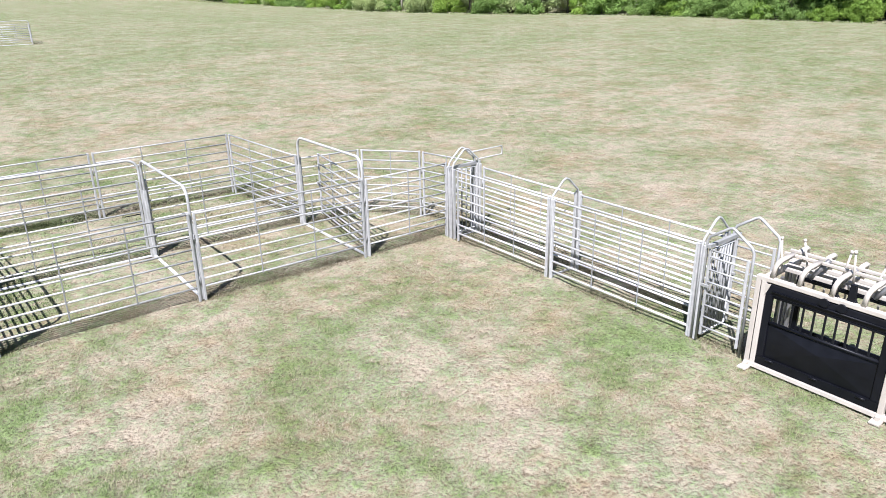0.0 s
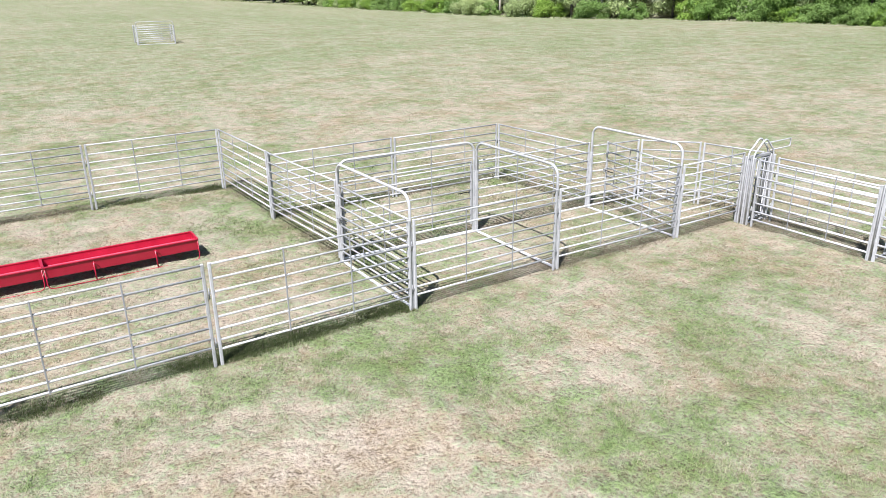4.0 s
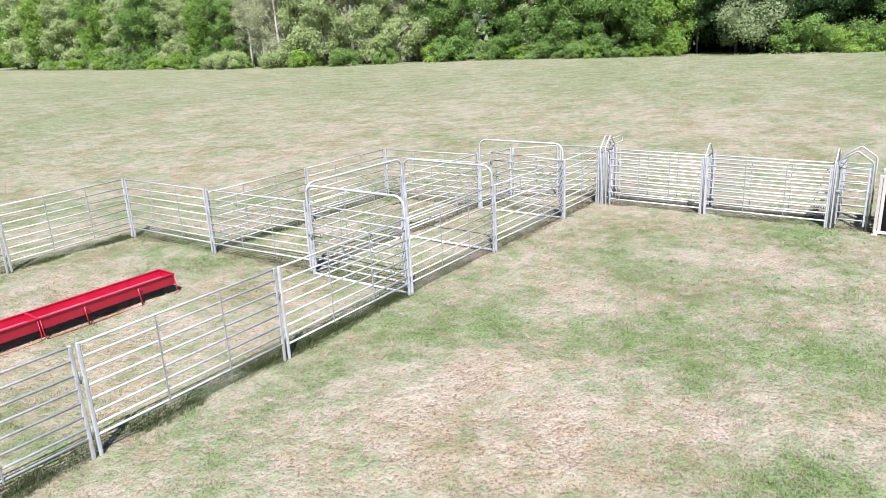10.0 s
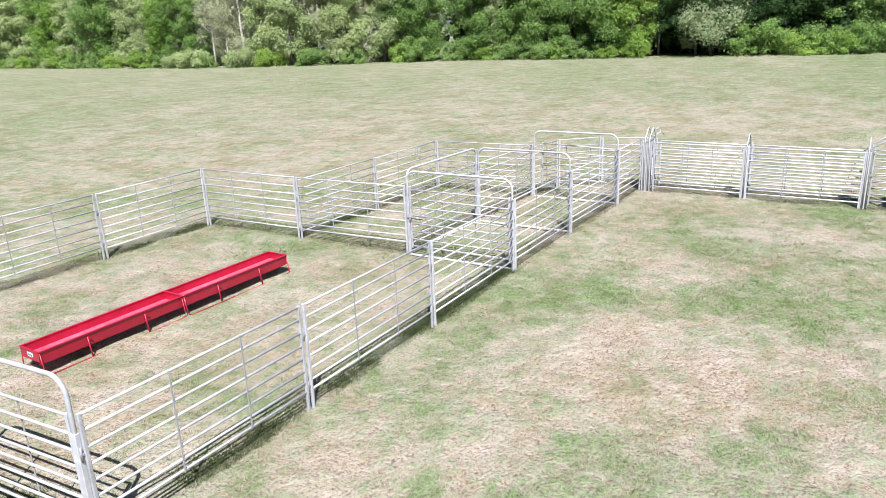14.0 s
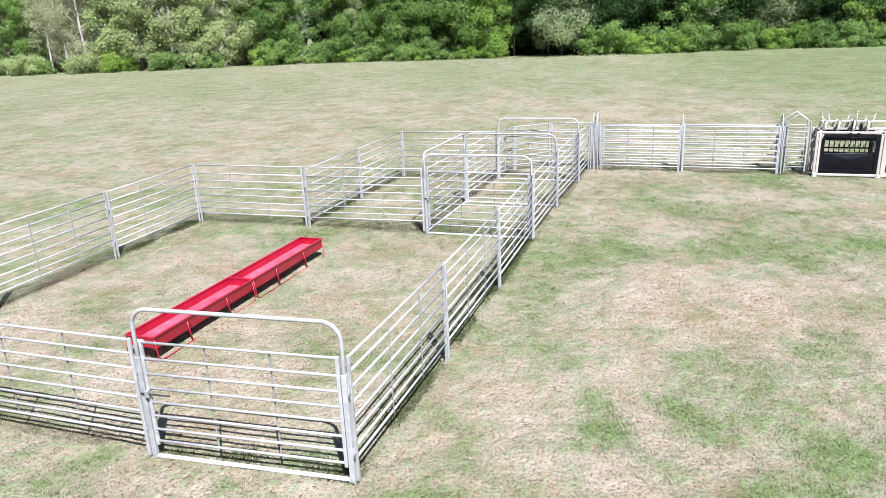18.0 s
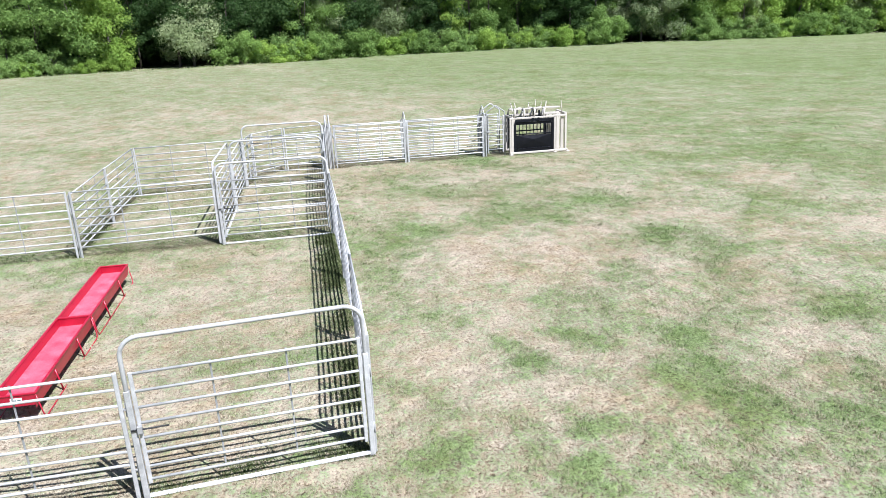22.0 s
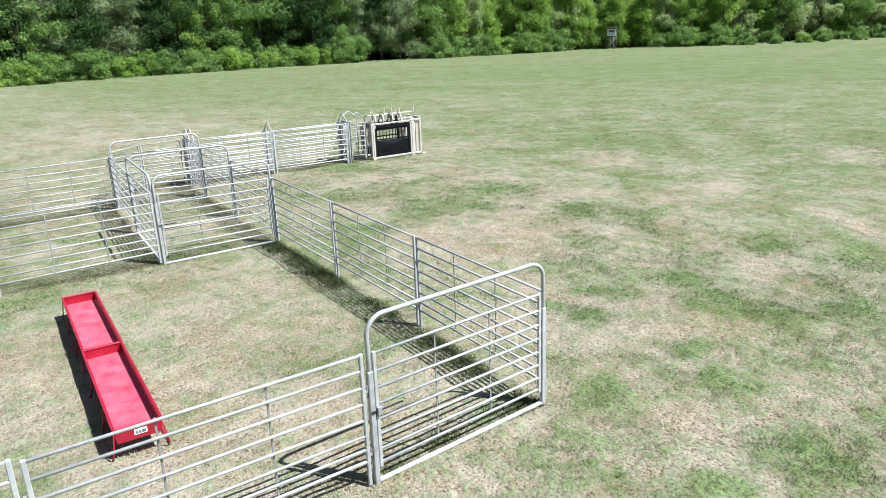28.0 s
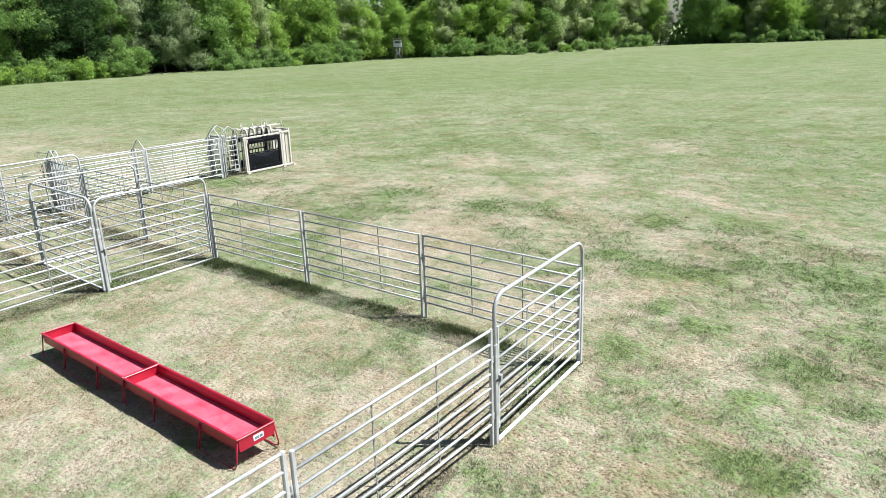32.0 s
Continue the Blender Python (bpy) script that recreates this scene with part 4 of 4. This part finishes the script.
for u, v, du, dv, h in ((0.15, 0.2, -0.1, 0.06, 1.98), (0.42, 0.45, -0.14, 0.05, 1.95), (0.85, 0.55, 0.07, 0.0, 1.94), (1.12, 0.3, -0.02, -0.1, 2.08),
                        (1.32, 0.4, 0.12, 0.0, 1.93), (1.62, 0.5, 0.1, 0.1, 1.95), (2.3, 0.3, 0.0, 0.05, 1.96)):
    lever = part("lever", tube([(u, v, 1.60), (u + du, v + dv, h + 0.10)], 0.016, 8), CREAM, ch)
    part("knob", tube([(u + du, v + dv, h + 0.10), (u + 1.06 * du, v + 1.06 * dv, h + 0.14)], 0.024, 8), CREAM, lever)
for u, v in ((0.5, 0.36), (0.9, 0.3), (1.4, 0.34)):
    part("spring_cylinder", tube([(u, v, 1.56), (u + 0.18, v + 0.12, 1.88)], 0.035, 10), GREYSTEEL, ch, "grey spring cylinder")
for u in (0.98, 1.22):
    part("yoke", prism(bmesh.new(), [(u - 0.14, 1.46), (u + 0.14, 1.46), (u + 0.05, 1.58), (u + 0.035, 1.80), (u - 0.035, 1.80), (u - 0.05, 1.58)], 1, 0.02, 0.08), BLACK, ch, "black steel yoke")
    part("yoke_pin", tube([(u, -0.03, 1.52), (u, 0.12, 1.52)], 0.03, 10), GREYSTEEL, ch)

# ---------------------------------------------------------------- feed bunks
T_LEN, T_W, T_H = 3.05, 0.60, 0.455


def feed_bunk(x, y, label_end, turn):
    ob = thing("feed_bunk", pose(x, y, float(ground_z(x, y)), 0, 0, turn), "red enamelled steel feed bunk on tube legs", "feed trough", "red feed bunks end to end")
    L, hw, bw, top, floor = T_LEN, T_W / 2, 0.275, T_H, 0.288
    t = 0.006
    bm = bmesh.new()
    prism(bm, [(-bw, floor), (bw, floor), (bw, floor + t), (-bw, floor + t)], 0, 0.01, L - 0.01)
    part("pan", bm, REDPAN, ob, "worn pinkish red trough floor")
    for s in (-1, 1):
        low = floor - (0.025 if s > 0 else 0.075)   # the south sheet hangs lower
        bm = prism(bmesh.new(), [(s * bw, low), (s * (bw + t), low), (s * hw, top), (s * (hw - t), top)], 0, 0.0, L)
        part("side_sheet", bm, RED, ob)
        part("rim", box((0, s * hw - 0.02, top - 0.012), (L, s * hw + 0.02, top + 0.012), 0.005), RED, ob)
    for u in (0.0, L - 0.012):
        bm = prism(bmesh.new(), [(-bw, floor - 0.025), (bw, floor - 0.025), (hw, top), (-hw, top)], 0, u, u + 0.012)
        part("end_sheet", bm, RED, ob)
        part("end_rim", box((u - 0.012, -hw, top - 0.012), (u + 0.024, hw, top + 0.012), 0.005), RED, ob)
    for s in (-1, 1):
        yo = s * (hw + 0.06)
        # skid tube that turns up into the two end legs
        path = [(0.02, s * hw, top - 0.03), (0.02, yo - s * 0.01, 0.10), (0.05, yo, 0.03), (0.12, yo, 0.004), (L - 0.12, yo, 0.004), (L - 0.05, yo, 0.03),
                (L - 0.02, yo - s * 0.01, 0.10), (L - 0.02, s * hw, top - 0.03)]
        part("skid", tube(path, 0.011, 8), RED, ob)
        for u in (L * 0.30, L * 0.70):
            part("leg", tube([(u, s * (hw - 0.005), top - 0.06), (u, yo, 0.02)], 0.015, 8), RED, ob)
            part("brace", tube([(u, s * (hw + 0.005), top - 0.06), (u + 0.10, s * (bw + 0.02), floor - 0.035)], 0.010, 6), RED, ob)
    for u in (L * 0.30, L * 0.70):
        part("cross_tube", tube([(u, -bw - 0.02, floor - 0.04), (u, bw + 0.02, floor - 0.04)], 0.014, 8), RED, ob)
    if label_end:
        plate = part("sticker", box((-0.006, -0.105, 0.325), (-0.0015, 0.06, 0.405), 0.0), STICKER, ob, "white maker's sticker")
        for k, (y0, y1) in enumerate(((-0.088, -0.04), (-0.028, 0.0), (0.01, 0.038))):
            part("print_bar", box((-0.0085, y0, 0.338), (-0.006, y1, 0.378), 0.0), PRINT, plate)
    return ob


feed_bunk(-8.11, 18.01, True, -1.0)
feed_bunk(-5.05, 17.95, False, -1.0)

# ---------------------------------------------------------------- pen far out in the field
F0, F1, F2, F3 = (9.75, 81.5), (13.4, 81.0), (13.9, 84.6), (10.2, 85.1)
bow_gate(F0, F1, label="galvanised bow gate of a small pen far out in the field")
for a, b in ((F1, F2), (F2, F3), (F3, F0)):
    fence_panel(a, b, 2, "galvanised panel of a small pen far out in the field", "panels of the far pen")

# ---------------------------------------------------------------- hunting stand at the wood's edge
hs = thing("hunting_stand", pose(86.7, -91.6, 0, 0, 0, 40) @ Matrix.Diagonal((0.98, 0.98, 0.98, 1)), "raised grey box hunting stand on timber legs by the woods", "hunting stand")
bm = box((-0.85, -0.85, 2.5), (0.85, 0.85, 3.9), 0.02)
hut = part("hut", bm, STANDBOX, hs)
part("roof", prism(bmesh.new(), [(-1.05, 3.9), (1.05, 3.9), (1.05, 4.02), (0.0, 4.3), (-1.05, 4.02)], 1, -1.05, 1.05), DARKWOOD, hs)
for sx in (-1, 1):
    for sy in (-1, 1):
        part("leg", tube([(sx * 1.0, sy * 1.0, 0), (sx * 0.75, sy * 0.75, 2.5)], 0.07, 6), DARKWOOD, hs)
part("window", box((-0.55, 0.84, 3.25), (0.55, 0.87, 3.65), 0.0), DARKWOOD, hut)
part("window", box((-0.87, -0.55, 3.25), (-0.84, 0.55, 3.65), 0.0), DARKWOOD, hut)
part("platform", box((-0.95, -0.95, 2.42), (0.95, 0.95, 2.5), 0.01), DARKWOOD, hs)
for z0, z1 in ((0.2, 2.3), (2.3, 0.2)):
    part("brace", tube([(-0.96, 0.96 - 0.1 * z0, z0), (0.96, 0.96 - 0.1 * z1, z1)], 0.04, 6), STANDBOX, hs)
part("ladder", tube([(-0.3, -1.9, 0), (-0.3, -0.9, 2.5)], 0.05, 6), STANDBOX, hs)
part("ladder", tube([(0.3, -1.9, 0), (0.3, -0.9, 2.5)], 0.05, 6), STANDBOX, hs)

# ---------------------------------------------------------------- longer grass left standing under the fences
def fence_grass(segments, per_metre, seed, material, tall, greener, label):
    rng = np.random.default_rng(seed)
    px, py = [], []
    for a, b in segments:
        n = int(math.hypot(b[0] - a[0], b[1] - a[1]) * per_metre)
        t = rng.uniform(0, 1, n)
        # the strip keeps to the north-east side of the rails, where their shadow falls
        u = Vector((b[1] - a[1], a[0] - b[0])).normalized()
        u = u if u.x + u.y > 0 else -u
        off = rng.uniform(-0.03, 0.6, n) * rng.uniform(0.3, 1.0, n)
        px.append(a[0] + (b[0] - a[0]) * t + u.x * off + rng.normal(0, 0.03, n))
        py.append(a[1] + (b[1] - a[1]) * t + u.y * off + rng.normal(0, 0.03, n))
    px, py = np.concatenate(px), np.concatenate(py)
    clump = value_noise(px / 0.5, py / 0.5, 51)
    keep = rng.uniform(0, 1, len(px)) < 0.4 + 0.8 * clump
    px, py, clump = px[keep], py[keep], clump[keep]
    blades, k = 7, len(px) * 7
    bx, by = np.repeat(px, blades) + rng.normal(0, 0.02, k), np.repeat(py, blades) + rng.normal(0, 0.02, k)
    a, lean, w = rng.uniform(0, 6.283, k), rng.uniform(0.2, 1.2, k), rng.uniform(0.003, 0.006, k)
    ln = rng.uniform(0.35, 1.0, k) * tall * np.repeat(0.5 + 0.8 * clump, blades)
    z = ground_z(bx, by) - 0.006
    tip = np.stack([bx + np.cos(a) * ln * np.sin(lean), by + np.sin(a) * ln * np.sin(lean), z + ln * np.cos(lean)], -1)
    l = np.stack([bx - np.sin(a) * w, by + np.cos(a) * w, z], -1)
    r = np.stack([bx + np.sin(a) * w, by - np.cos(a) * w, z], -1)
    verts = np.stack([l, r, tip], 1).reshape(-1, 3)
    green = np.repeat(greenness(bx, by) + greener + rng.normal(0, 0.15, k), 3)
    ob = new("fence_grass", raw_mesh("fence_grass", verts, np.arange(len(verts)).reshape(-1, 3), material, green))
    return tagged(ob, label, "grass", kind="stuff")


fence_grass(((SW, A4), (A4, A6), (A6, S1), (WG, NW), (NW, N3), (N3, Q2), (Q2, MG), (Q2, R1), (R1, EG), (MG, CC), (CC, EG), (EG, D0), (D0, D1), (D1, T1),
             ((ALLEY_W, 12.2), (ALLEY_W, 2.3)), ((ALLEY_E, 12.2), (ALLEY_E, 2.3))), 320, 9, LEAF["thatch"], 0.06, -0.05, "half-dry grass left standing under the fence panels")
# dark blades set into the rails' shadow strip to make it read darker
fence_grass((((-9.0, 12.78), (-5.0, 12.72)), ((-5.0, 12.72), A4), ((-5.0, 12.78), A4), (SW, WG), (N3, N2), (Q2, R2)), 380, 10, LEAF["shade_weed"], 0.11, 0.3,
            "green weeds at the fence foot, darkened to deepen the rails' shadow")
